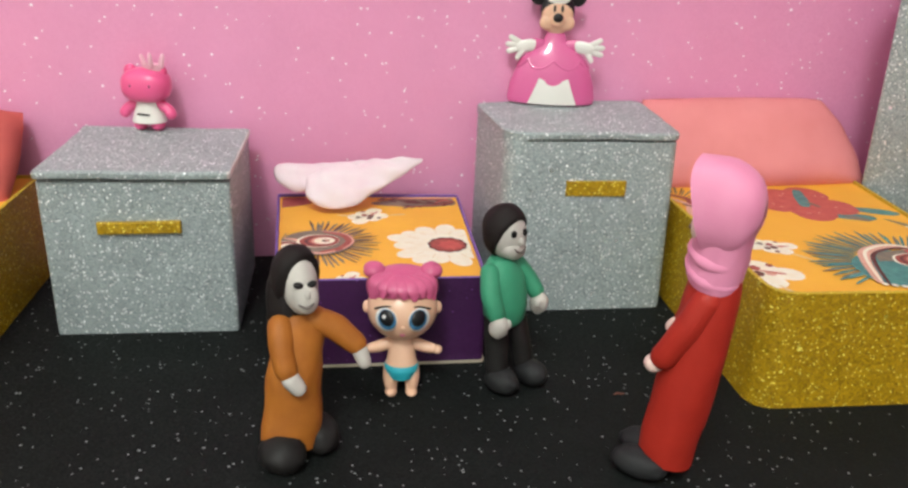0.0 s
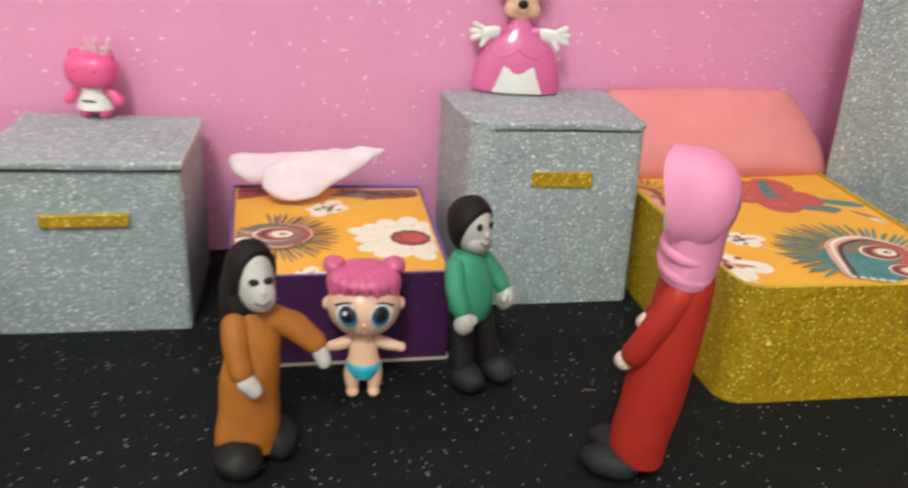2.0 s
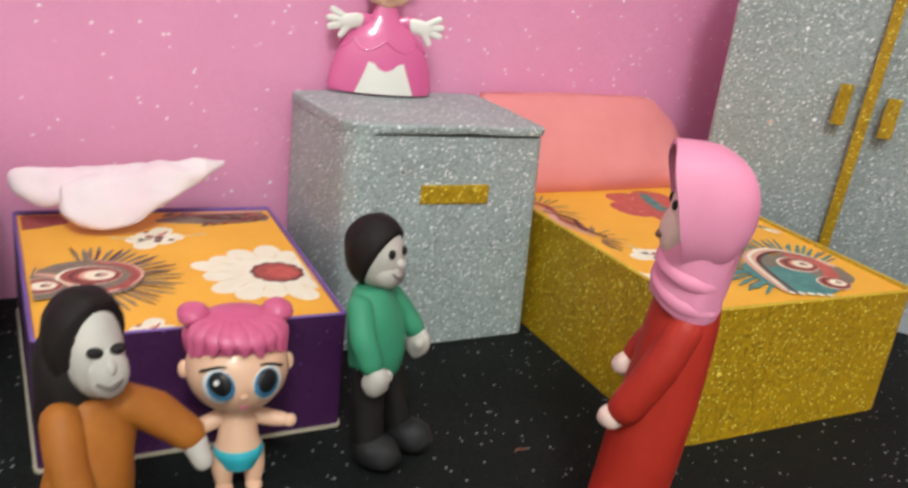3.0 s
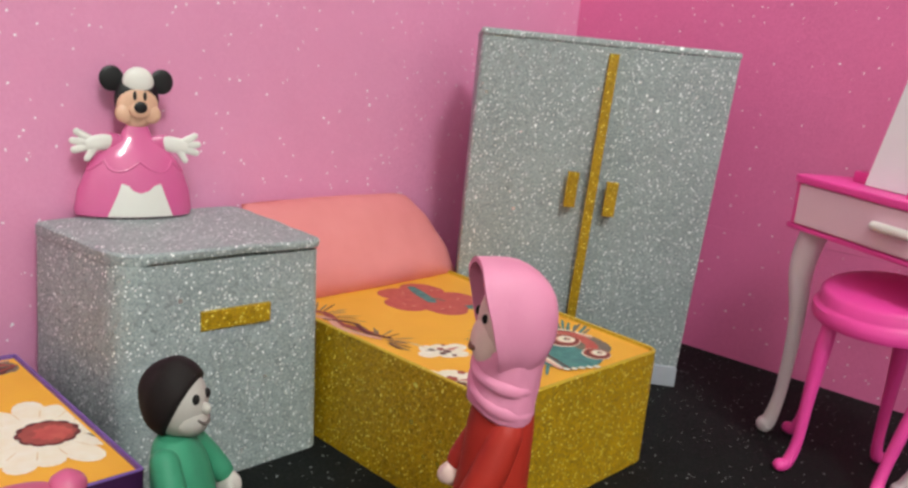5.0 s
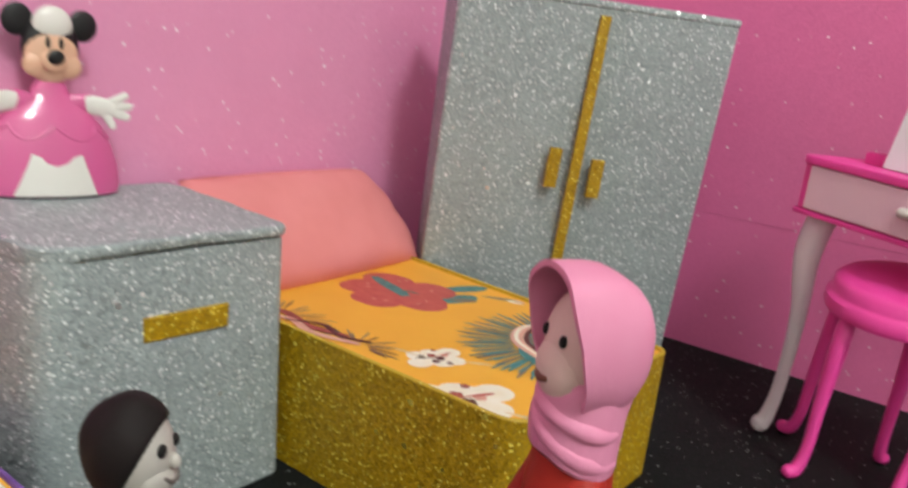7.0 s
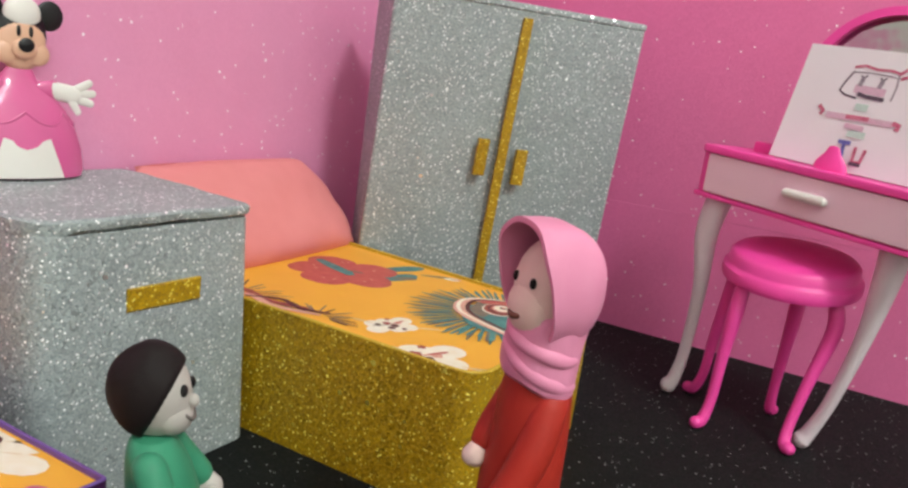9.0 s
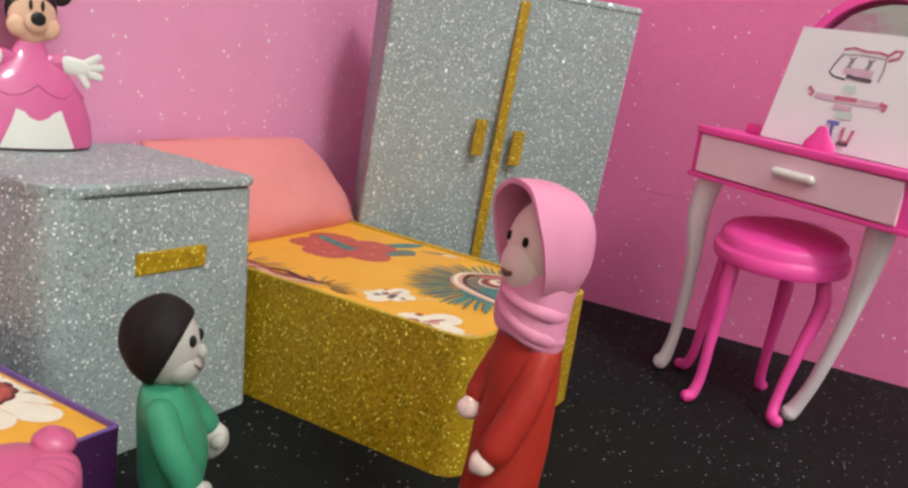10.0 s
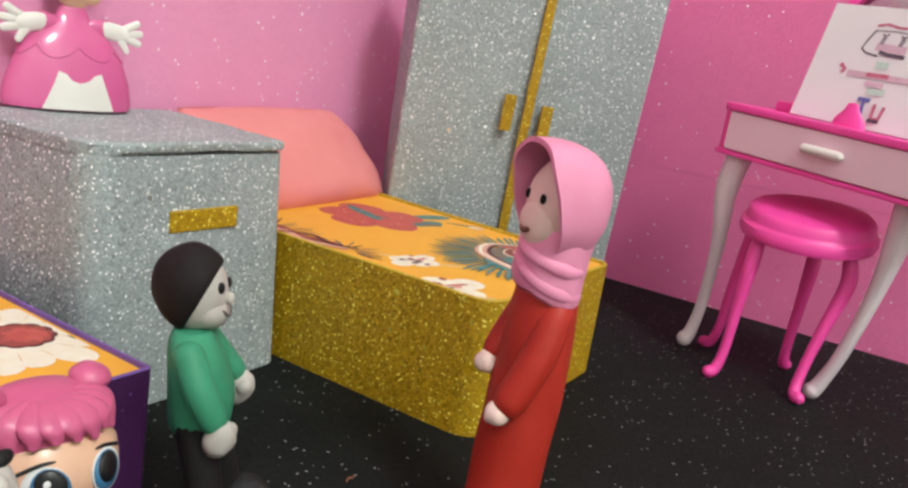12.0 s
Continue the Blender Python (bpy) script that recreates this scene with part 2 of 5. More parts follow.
def add_ring_loft(bm, rings, mi=0, cap=True):
    """Skins a list of rings, each a list of the same number of points."""
    vs = [[bm.verts.new(p) for p in ring] for ring in rings]
    n = len(vs[0])
    for a, b in zip(vs, vs[1:]):
        for i in range(n):
            f = bm.faces.new((a[i], a[(i + 1) % n], b[(i + 1) % n], b[i]))
            f.material_index = mi
    if cap:
        for ring in (vs[0], vs[-1]):
            f = bm.faces.new(ring)
            f.material_index = mi


def add_prism(bm, poly, z0, z1, bevel=0.0, mi=0, segments=2):
    """A prism on a plan polygon, with its upper and lower edges rounded."""
    steps = [(0.0, bevel)] if not bevel else []
    if bevel:
        for k in range(segments + 1):
            a = math.pi / 2 * k / segments
            steps.append((bevel * (1 - math.cos(a)), bevel * (1 - math.sin(a))))
    c = Vector((sum(p[0] for p in poly) / len(poly), sum(p[1] for p in poly) / len(poly)))

    def shrink(inset):
        out = []
        for i, p in enumerate(poly):
            a, b = Vector(poly[i - 1]), Vector(poly[(i + 1) % len(poly)])
            p = Vector(p)
            e1, e2 = (p - a).normalized(), (b - p).normalized()
            nrm = Vector((-(e1.y + e2.y), e1.x + e2.x))
            nrm = nrm.normalized() if nrm.length > 1e-6 else Vector((-e1.y, e1.x))
            if nrm.dot(c - p) < 0 and len(poly) < 9:
                nrm = -nrm
            scale = 1 / max(0.5, abs(nrm.dot(Vector((-e1.y, e1.x)))))
            out.append(p + nrm * inset * scale)
        return out
    rings = []
    for drop, inset in steps:
        rings.append([(p.x, p.y, z0 + drop) for p in shrink(inset)])
    for drop, inset in reversed(steps):
        rings.append([(p.x, p.y, z1 - drop) for p in shrink(inset)])
    add_ring_loft(bm, rings, mi)


def rounded(poly, radii, steps=5):
    """A plan polygon (counter-clockwise) with rounded corners."""
    out = []
    for i, p in enumerate(poly):
        p, a, b = Vector(p), Vector(poly[i - 1]), Vector(poly[(i + 1) % len(poly)])
        r = radii[i] if isinstance(radii, (list, tuple)) else radii
        u, w = (a - p).normalized(), (b - p).normalized()
        s, e = p + u * r, p + w * r
        for k in range(steps + 1):
            t = k / steps
            q = s * (1 - t) ** 2 + p * 2 * t * (1 - t) + e * t ** 2
            out.append((q.x, q.y))
    return out


def inset_poly(poly, d):
    out = []
    for i, p in enumerate(poly):
        a, b, p = Vector(poly[i - 1]), Vector(poly[(i + 1) % len(poly)]), Vector(p)
        e = (b - a).normalized()
        q = p + Vector((-e.y, e.x)) * d
        out.append((q.x, q.y))
    return out


def add_box(bm, lo, hi, bevel=0.001, mi=0):
    add_prism(bm, [(lo[0], lo[1]), (hi[0], lo[1]), (hi[0], hi[1]), (lo[0], hi[1])], lo[2], hi[2], bevel, mi)


def add_blob(bm, centre, radii, mi=0, turn=(0, 0, 0), seg=20, rings=12, power=1.0, noise_amp=0.0, seed=0.0):
    m = Matrix.Translation(centre) @ Euler([radians(a) for a in turn]).to_matrix().to_4x4()
    loops = []
    for j in range(1, rings):
        th = math.pi * j / rings
        loop = []
        for i in range(seg):
            ph = 2 * math.pi * i / seg
            s, c = math.sin(th), math.cos(th)
            d = Vector((s * math.cos(ph), s * math.sin(ph), c))
            d = Vector([math.copysign(abs(q) ** power, q) for q in d])
            k = 1 + noise_amp * noise.noise(d * 1.7 + Vector((seed, 0, 0)))
            loop.append(m @ Vector((d.x * radii[0] * k, d.y * radii[1] * k, d.z * radii[2] * k)))
        loops.append(loop)
    top, bottom = m @ Vector((0, 0, radii[2])), m @ Vector((0, 0, -radii[2]))
    vs = [[bm.verts.new(p) for p in loop] for loop in loops]
    for a, b in zip(vs, vs[1:]):
        for i in range(seg):
            bm.faces.new((a[i], a[(i + 1) % seg], b[(i + 1) % seg], b[i])).material_index = mi
    for pole, loop in ((top, vs[0]), (bottom, vs[-1])):
        v = bm.verts.new(pole)
        for i in range(seg):
            bm.faces.new((v, loop[i], loop[(i + 1) % seg])).material_index = mi


def smooth_path(points, steps):
    """Catmull-Rom through rows of numbers."""
    out = []
    pts = [points[0], *points, points[-1]]
    for i in range(1, len(pts) - 2):
        for k in range(steps):
            t = k / steps
            row = []
            for a, b, c, d in zip(pts[i - 1], pts[i], pts[i + 1], pts[i + 2]):
                row.append(0.5 * (2 * b + (c - a) * t + (2 * a - 5 * b + 4 * c - d) * t * t + (3 * b - a - 3 * c + d) * t ** 3))
            out.append(row)
    out.append(list(points[-1]))
    return out


def add_tube(bm, points, mi=0, seg=14, steps=5, flat=1.0, noise_amp=0.0, seed=0.0, hint=None):
    """A limb along points (x, y, z, radius), rounded at both ends."""
    rows = smooth_path(points, steps)
    pos = [Vector(r[:3]) for r in rows]
    first, last = (pos[0] - pos[1]).normalized(), (pos[-1] - pos[-2]).normalized()
    r0, r1 = rows[0][3], rows[-1][3]
    rings = []
    caps = [(math.cos(a), math.sin(a)) for a in (radians(q) for q in (12, 35, 60))]
    seq = [(pos[0] + first * r0 * c, r0 * s) for c, s in caps]
    seq += [(p, row[3]) for p, row in zip(pos, rows)]
    seq += [(pos[-1] + last * r1 * c, r1 * s) for c, s in reversed(caps)]
    side = None
    for i, (p, r) in enumerate(seq):
        q, o = seq[min(i + 1, len(seq) - 1)][0], seq[max(i - 1, 0)][0]
        t = (q - o).normalized()
        if side is None:
            side = Vector(hint) if hint else t.orthogonal().normalized()
        side = (side - t * side.dot(t)).normalized()
        up = t.cross(side)
        ring = []
        for k in range(seg):
            a = 2 * math.pi * k / seg
            d = side * math.cos(a) + up * math.sin(a) * flat
            w = 1 + noise_amp * noise.noise((p + d * r) * 60 + Vector((seed, 0, 0)))
            ring.append(p + d * r * w)
        rings.append(ring)
    add_ring_loft(bm, rings, mi)


def add_body(bm, rows, mi=0, seg=24, steps=5, noise_amp=0.03, seed=0.0):
    """A standing form through rows (x, y, z, rx, ry)."""
    rings = []
    for x, y, z, rx, ry in smooth_path(rows, steps):
        ring = []
        for k in range(seg):
            a = 2 * math.pi * k / seg
            w = 1 + noise_amp * noise.noise(Vector((math.cos(a) * 1.3 + seed, math.sin(a) * 1.3, z * 45)))
            ring.append(Vector((x + rx * w * math.cos(a), y + ry * w * math.sin(a), z)))
        rings.append(ring)
    add_ring_loft(bm, rings, mi)


def add_lathe(bm, profile, mi=0, seg=36, centre=(0, 0), squash=1.0):
    rings = [[(centre[0] + r * math.cos(2 * math.pi * k / seg), centre[1] + squash * r * math.sin(2 * math.pi * k / seg), z)
              for k in range(seg)] for r, z in profile]
    add_ring_loft(bm, rings, mi)


def add_flat(bm, outline, z, mi=0):
    """A flat printed patch: a fan round the outline's middle, or a row of quads for a curved band (a tuple)."""
    if isinstance(outline, tuple):
        vs = [bm.verts.new((x, y, z)) for x, y in outline]
        for k in range(len(vs) // 2 - 1):
            bm.faces.new((vs[k], vs[-1 - k], vs[-2 - k], vs[k + 1])).material_index = mi
        return
    cx, cy = sum(p[0] for p in outline) / len(outline), sum(p[1] for p in outline) / len(outline)
    c = bm.verts.new((cx, cy, z))
    vs = [bm.verts.new((x, y, z)) for x, y in outline]
    for a, b in zip(vs, vs[1:] + vs[:1]):
        bm.faces.new((c, a, b)).material_index = mi


# ---- the setting ----


def slab(name, lo, hi, mat, label, category, bevel=0.002):
    bm = bmesh.new()
    add_box(bm, lo, hi, bevel)
    return tagged(finish(name, bm, mat), label, category, kind="structure")


slab("floor", (-0.62, -0.25, -0.005), (0.83, 0.83, 0.0), BLACK_FLOOR, "black glitter foam sheet floor of the dolls' room", "floor", 0.001)
# the back wall stands a little askew
bm = bmesh.new()
add_prism(bm, [(-0.62, 0.687), (0.7745, 0.778), (0.7745, 0.790), (-0.62, 0.699)], 0.0, 0.62, 0.0005)
tagged(finish("wall_north", bm, PINK_WALL), "pink glitter foam back wall", "wall", kind="structure")
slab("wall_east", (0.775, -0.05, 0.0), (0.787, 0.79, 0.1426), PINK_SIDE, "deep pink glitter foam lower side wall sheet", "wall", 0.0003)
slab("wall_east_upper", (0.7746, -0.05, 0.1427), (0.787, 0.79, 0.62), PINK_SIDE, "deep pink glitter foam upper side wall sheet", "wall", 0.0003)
# unseen shell added round the set; its pale walls and ceiling bounce fill light
slab("room_floor", (-1.8, -2.2, -0.06), (2.2, 1.6, -0.006), ROOM_FLOOR, "beige floor of the room around the dolls' room", "floor")
slab("room_wall_north", (-1.8, 1.6, -0.06), (2.2, 1.7, 2.3), ROOM_WALL, "unseen cream room wall added to bounce light", "wall")
slab("room_wall_south", (-1.8, -2.3, -0.06), (2.2, -2.2, 2.3), ROOM_WALL, "unseen cream room wall added to bounce light", "wall")
slab("room_wall_east", (2.2, -2.3, -0.06), (2.3, 1.7, 2.3), ROOM_WALL, "unseen cream room wall added to bounce light", "wall")
slab("room_wall_west", (-1.9, -2.3, -0.06), (-1.8, 1.7, 2.3), ROOM_WALL, "unseen cream room wall added to bounce light", "wall")
slab("ceiling", (-1.9, -2.3, 2.3), (2.3, 1.7, 2.4), ROOM_CEILING, "unseen white ceiling added to bounce light", "ceiling")

# ---- cabinets ----


def cabinet(at, plan, height, lid_out, handle, label, corner=0.004, flare=0.0, cut_edge=False, wrap=0.0):
    """A glitter-covered box with a foam lid and a gold strip handle. plan: corners from front-left, counter-clockwise."""
    top = thing("cabinet", at, label, "cabinet", "cabinets")
    bm = bmesh.new()
    add_prism(bm, rounded(plan, [corner + 0.5 * wrap, corner, corner, corner], 7), 0.0, height - 0.0078, 0.0015)
    for v in bm.verts:
        v.co.y -= flare * (1 - v.co.z / height) * (1 - v.co.y / plan[2][1])
    part("body", bm, SILVER, top)
    bm = bmesh.new()
    (ax, ay), (bx, by), (cx, cy), (dx, dy) = plan
    o = lid_out
    lid = [(ax - 0.001, ay - o), (bx + 0.001, by - o), (cx + 0.002, cy), (dx - 0.002, dy)]
    rows = (height - 0.0058, height)
    outline = rounded(lid, [corner + 0.5 * wrap + 0.001, corner + 0.002, corner + 0.002, corner + 0.002], 6)
    dense = []
    for i, p in enumerate(outline):
        q = outline[(i + 1) % len(outline)]
        n = max(1, int((Vector(q) - Vector(p)).length / 0.008))
        dense += [(p[0] + (q[0] - p[0]) * k / n, p[1] + (q[1] - p[1]) * k / n) for k in range(n)]
    rings = []
    for inset, z in ((0.0008, rows[0]), (0.0, rows[0] + 0.0012), (0.0, rows[1] - 0.0015), (0.0012, rows[1] - 0.0003), (0.003, rows[1])):
        ring = []
        for x, y in dense:
            c = Vector(((ax + cx) / 2, (ay + cy) / 2))
            d = (c - Vector((x, y))).normalized() * inset
            wave = 0.0017 * noise.noise(Vector((x * 38, y * 38, height * 20)))
            # the covering runs down over the joint at one front corner
            close = min(1.0, max(0.0, (ax + wrap - x) / 0.006)) if wrap else 0.0
            low = 0.0034 * close if z < height - 0.003 else 0.0
            front = close * (o - 0.0004) if y < ay + 0.01 else 0.0
            ring.append((x + d.x + 0.0008 * close, y + d.y + front, z + wave - low))
        rings.append(ring)
    add_ring_loft(bm, rings)
    bm.normal_update()
    if cut_edge:
        for f in bm.faces:
            if abs(f.normal.z) < 0.75 and f.calc_center_median().x > bx - 0.002:
                f.material_index = 1
    part("lid", bm, [SILVER, FOAM_EDGE], top, "wavy glitter foam lid with a cut edge")
    x0, x1, z0, z1, skew, y = handle
    bm = bmesh.new()
    rings = []
    for yy, s in ((y + 0.001, 0), (y - 0.0026, 0), (y - 0.0032, 0.0006)):
        rings.append([(x0 + s, yy, z0 + s), (x1 - s, yy, z0 + skew + s), (x1 - s, yy, z1 + skew - s), (x0 + s, yy, z1 - s)])
    add_ring_loft(bm, rings)
    part("handle", bm, GOLD, top, "gold glitter strip handle")
    return top


cabinet(pose(-0.155, 0.565, 0), [(-0.067, 0.003), (0.068, 0.004), (0.066, 0.137), (-0.070, 0.137)], 0.131, 0.004,
        (-0.028, 0.031, 0.0835, 0.0925, 0.001, 0.003), "silver glitter cabinet with a gold strip handle against the pink wall", cut_edge=True)
cabinet(pose(0.1975, 0.608, 0), [(-0.073, 0.0), (0.072, 0.003), (0.080, 0.135), (-0.081, 0.114)], 0.154, 0.003,
        (-0.022, 0.029, 0.1010, 0.1140, 0.0, -0.0010), "tall silver glitter cabinet with a gold handle beside a bed", corner=0.009, flare=0.013, wrap=0.019)

# ---- beds ----


def spots(cx, cy, r, n, depth, turn=0.0, squash=1.0, jag=0.0):
    out = []
    for k in range(n * 8):
        a = 2 * math.pi * k / (n * 8)
        w = r * (1 - depth + depth * abs(math.cos(n * a / 2)) ** 0.7) * (1 + jag * noise.noise(Vector((k * 0.7, cx * 90, cy * 90))))
        x, y = w * math.cos(a), w * math.sin(a) * squash
        out.append((cx + x * math.cos(turn) - y * math.sin(turn), cy + x * math.sin(turn) + y * math.cos(turn)))
    return out


def leaf(cx, cy, length, width, turn):
    out = []
    for k in range(16):
        a = 2 * math.pi * k / 16
        x = length * (0.5 - 0.5 * math.cos(a))
        y = width * math.sin(a) * (1 - 0.35 * math.cos(a)) * 0.5
        out.append((cx + x * math.cos(turn) - y * math.sin(turn), cy + x * math.sin(turn) + y * math.cos(turn)))
    return out


def sheet_part(name, shapes, z, plan, parent, label):
    """Printed shapes in thin layers: rows of (outline, colour)."""
    bm = bmesh.new()
    keys = list(PRINT)
    (ax, ay), (bx, by), (cx, cy), (dx, dy) = plan
    m = 0.0042

    def trim(x, y):
        y = min(max(y, max(ay, by) + m), min(cy, dy) - m)
        t = (y - ay) / (dy - ay)
        return min(max(x, ax + (dx - ax) * t + m), bx + (cx - bx) * t - m), y
    for k, (outline, colour) in enumerate(shapes):
        outline = type(outline)(trim(x, y) for x, y in outline)
        add_flat(bm, outline, z + 0.000016 * (k + 1), keys.index(colour))
    return tagged(part(name, bm, [PRINT[k] for k in keys], parent, label, smooth=False), kind="stuff")


def strip(points, width, taper=0.35):
    """The outline of a curved band through points, thin at both ends."""
    pts = smooth_path([(x, y, 0.0, 0.0) for x, y in points], 5)
    left, right = [], []
    n = len(pts)
    for k, p in enumerate(pts):
        a, b = pts[max(0, k - 1)], pts[min(n - 1, k + 1)]
        dx, dy = b[0] - a[0], b[1] - a[1]
        d = math.hypot(dx, dy) or 1.0
        w = width / 2 * (taper + (1 - taper) * math.sin(math.pi * (k + 0.5) / n) ** 0.6)
        left.append((p[0] - dy / d * w, p[1] + dx / d * w))
        right.append((p[0] + dy / d * w, p[1] - dx / d * w))
    return tuple(left + right[::-1])


def daisy(x, y, r, turn=0.0):
    """A broad cream disc of many short petals with a maroon and red eye set off its middle."""
    s = [(leaf(x + 0.25 * r * math.cos(turn + k * 0.4488), y + 0.25 * r * math.sin(turn + k * 0.4488), r * (0.82 + 0.10 * math.sin(k * 2.4)), r * 0.40,
               turn + k * 0.4488 + 0.08 * math.sin(k * 1.7)), "white") for k in range(14)]
    s += [(spots(x, y, r * 0.60, 14, 0.04), "white")]
    s += [(leaf(x + r * 0.52 * math.cos(turn + k * 0.4488 + 0.22), y + r * 0.52 * math.sin(turn + k * 0.4488 + 0.22), r * 0.26, r * 0.016, turn + k * 0.4488 + 0.22), "cream") for k in range(14)]
    ex, ey = x + 0.10 * r, y - 0.04 * r
    s += [(spots(ex, ey, r * 0.40, 11, 0.10, 0.1), "dark"), (spots(ex, ey, r * 0.35, 10, 0.10, 0.3), "wine"), (spots(ex + r * 0.05, ey - r * 0.02, r * 0.24, 7, 0.2, 0.5, jag=0.3), "red")]
    return s


def small_bloom(x, y, r, turn=0.0):
    s = [(leaf(x, y, r * (0.85 + 0.22 * math.sin(k * 2.1)), r * 0.62, turn + k * 2 * math.pi / 6 + 0.2 * math.sin(k * 3.0)), "white") for k in range(6)]
    s += [(leaf(x + r * 0.7 * math.cos(turn), y + r * 0.7 * math.sin(turn), r * 0.9, r * 0.12, turn + 0.1), "cream"),
          (leaf(x - r * 0.5 * math.cos(turn), y - r * 0.5 * math.sin(turn), r * 0.8, r * 0.12, turn + 2.8), "cream")]
    for k in range(7):
        a = turn + k * 2.4
        q = r * (0.12 + 0.075 * k)
        s.append((spots(x + q * math.cos(a), y + q * math.sin(a), r * (0.15 - 0.010 * k), 5, 0.25, a), ("dark", "wine", "dark", "blush", "grey", "dark", "wine")[k]))
    s += [(leaf(x + r * 0.1, y + r * 0.05, r * 0.6, r * 0.08, turn + 0.9), "red"), (leaf(x, y, r * 0.65, r * 0.07, turn + 3.6), "grey")]
    return s


def ringed_eye(x, y, r, turn=0.0, squash=0.82):
    rows = ((1.0, "white"), (0.93, "wine"), (0.76, "dark"), (0.66, "wine"), (0.56, "blush"), (0.48, "white"), (0.20, "dark"), (0.12, "blush"))
    return [(spots(x + 0.06 * r * k, y, r * f, 6, 0.03, turn, squash), c) for k, (f, c) in enumerate(rows)]


def feathers(x, y, rx, ry, start, end, n, length, colour, bend=0.0):
    s = []
    for k in range(n):
        a = start + (end - start) * k / (n - 1)
        px, py = x + rx * math.cos(a), y + ry * math.sin(a)
        b = math.atan2(ry * math.sin(a), rx * math.cos(a)) + bend + 0.10 * math.sin(k * 2.7)
        s.append((leaf(px, py, length * (0.72 + 0.30 * ((k * 7) % 5) / 4), length * 0.062, b), colour if k % 4 else "dark" if colour == "grey" else "grey"))
    return s


def grey_paisley(x, y, r):
    """Two ringed eyes in a grey crescent with long feather strokes."""
    s = feathers(x, y, r * 0.72, r * 0.72, -1.75, 1.75, 54, r * 1.0, "grey")
    s += feathers(x - r, y - 0.3 * r, r * 0.4, r * 0.4, 1.2, 3.4, 16, r * 0.6, "grey")
    s += [(spots(x, y, r, 6, 0.03, 0.1, 0.92), "grey"), (spots(x - 0.85 * r, y - 0.32 * r, r * 0.66, 6, 0.03, 0.1, 0.9), "grey")]
    s += [(strip([(x + 0.15 * r, y + 0.78 * r), (x + 0.62 * r, y + 0.58 * r), (x + 0.88 * r, y + 0.10 * r), (x + 0.62 * r, y - 0.45 * r), (x + 0.1 * r, y - 0.72 * r)], r * 0.24), "wine"),
          (strip([(x + 0.1 * r, y + 0.86 * r), (x + 0.74 * r, y + 0.62 * r), (x + 0.96 * r, y + 0.05 * r), (x + 0.70 * r, y - 0.5 * r)], r * 0.07), "blush"),
          (strip([(x - 0.4 * r, y - 0.6 * r), (x + 0.1 * r, y - 0.78 * r), (x + 0.5 * r, y - 0.62 * r)], r * 0.10), "blush"),
          (strip([(x - 0.9 * r, y + 0.3 * r), (x - 0.5 * r, y + 0.1 * r), (x - 0.25 * r, y - 0.5 * r)], r * 0.14), "blush")]
    s += ringed_eye(x + 0.02 * r, y + 0.10 * r, r * 0.58, 0.1)
    s += ringed_eye(x - 0.88 * r, y - 0.30 * r, r * 0.46, 0.1)
    return s


def teal_paisley(x, y, r):
    """Two ringed eyes and a teal body inside a blush band, fringed with teal feathers."""
    band = [(x - 0.02 * r, y - 0.75 * r), (x + 0.30 * r, y + 0.15 * r), (x + 0.62 * r, y + 0.62 * r), (x + 1.25 * r, y + 0.82 * r), (x + 1.72 * r, y + 0.42 * r), (x + 1.85 * r, y - 0.05 * r)]
    s = feathers(x + 0.95 * r, y + 0.02 * r, r * 0.80, r * 0.70, 0.2, 3.6, 60, r * 0.90, "teal", 0.12)
    s += [(spots(x + 0.75 * r, y - 0.15 * r, r * 0.92, 6, 0.05, 0.6, 0.80), "teal"), (spots(x + 1.2 * r, y - 0.05 * r, r * 0.72, 6, 0.05, 0.2, 0.95), "grey"),
          (spots(x + 0.55 * r, y - 0.35 * r, r * 0.62, 6, 0.06, 0.6, 0.70), "teal")]
    s += [(strip(band, r * 0.22), "blush"), (strip([(a + 0.05 * r, b + 0.05 * r) for a, b in band], r * 0.07), "white"), (strip([(a + 0.11 * r, b - 0.10 * r) for a, b in band[:5]], r * 0.08), "dark")]
    s += [(strip([(x + 1.35 * r, y + 0.60 * r), (x + 1.66 * r, y + 0.25 * r), (x + 1.45 * r, y - 0.30 * r), (x + 1.10 * r, y - 0.45 * r)], r * 0.24), "red")]
    s += ringed_eye(x + 1.20 * r, y + 0.15 * r, r * 0.38, 0.3)
    s += ringed_eye(x + 1.12 * r, y - 0.62 * r, r * 0.30, 0.3)
    s += [(spots(x + (0.02 + 0.14 * k) * r, y - (0.80 + 0.05 * k) * r, r * 0.055, 5, 0.1), "white") for k in range(5)]
    return s


def leaf_spray(x, y, length, turn, colours):
    """A curling spray of thin leaves."""
    s = []
    for k in range(13):
        q = length * k / 13
        side = -1 if k % 2 else 1
        s.append((leaf(x + q * math.cos(turn), y + q * math.sin(turn), length * (0.24 - 0.008 * k), length * 0.06, turn + side * (0.75 - 0.03 * k)), colours[k % len(colours)]))
    s.append((strip([(x, y), (x + length * 0.5 * math.cos(turn + 0.12), y + length * 0.5 * math.sin(turn + 0.12)), (x + length * math.cos(turn), y + length * math.sin(turn))], length * 0.05), "wine"))
    return s


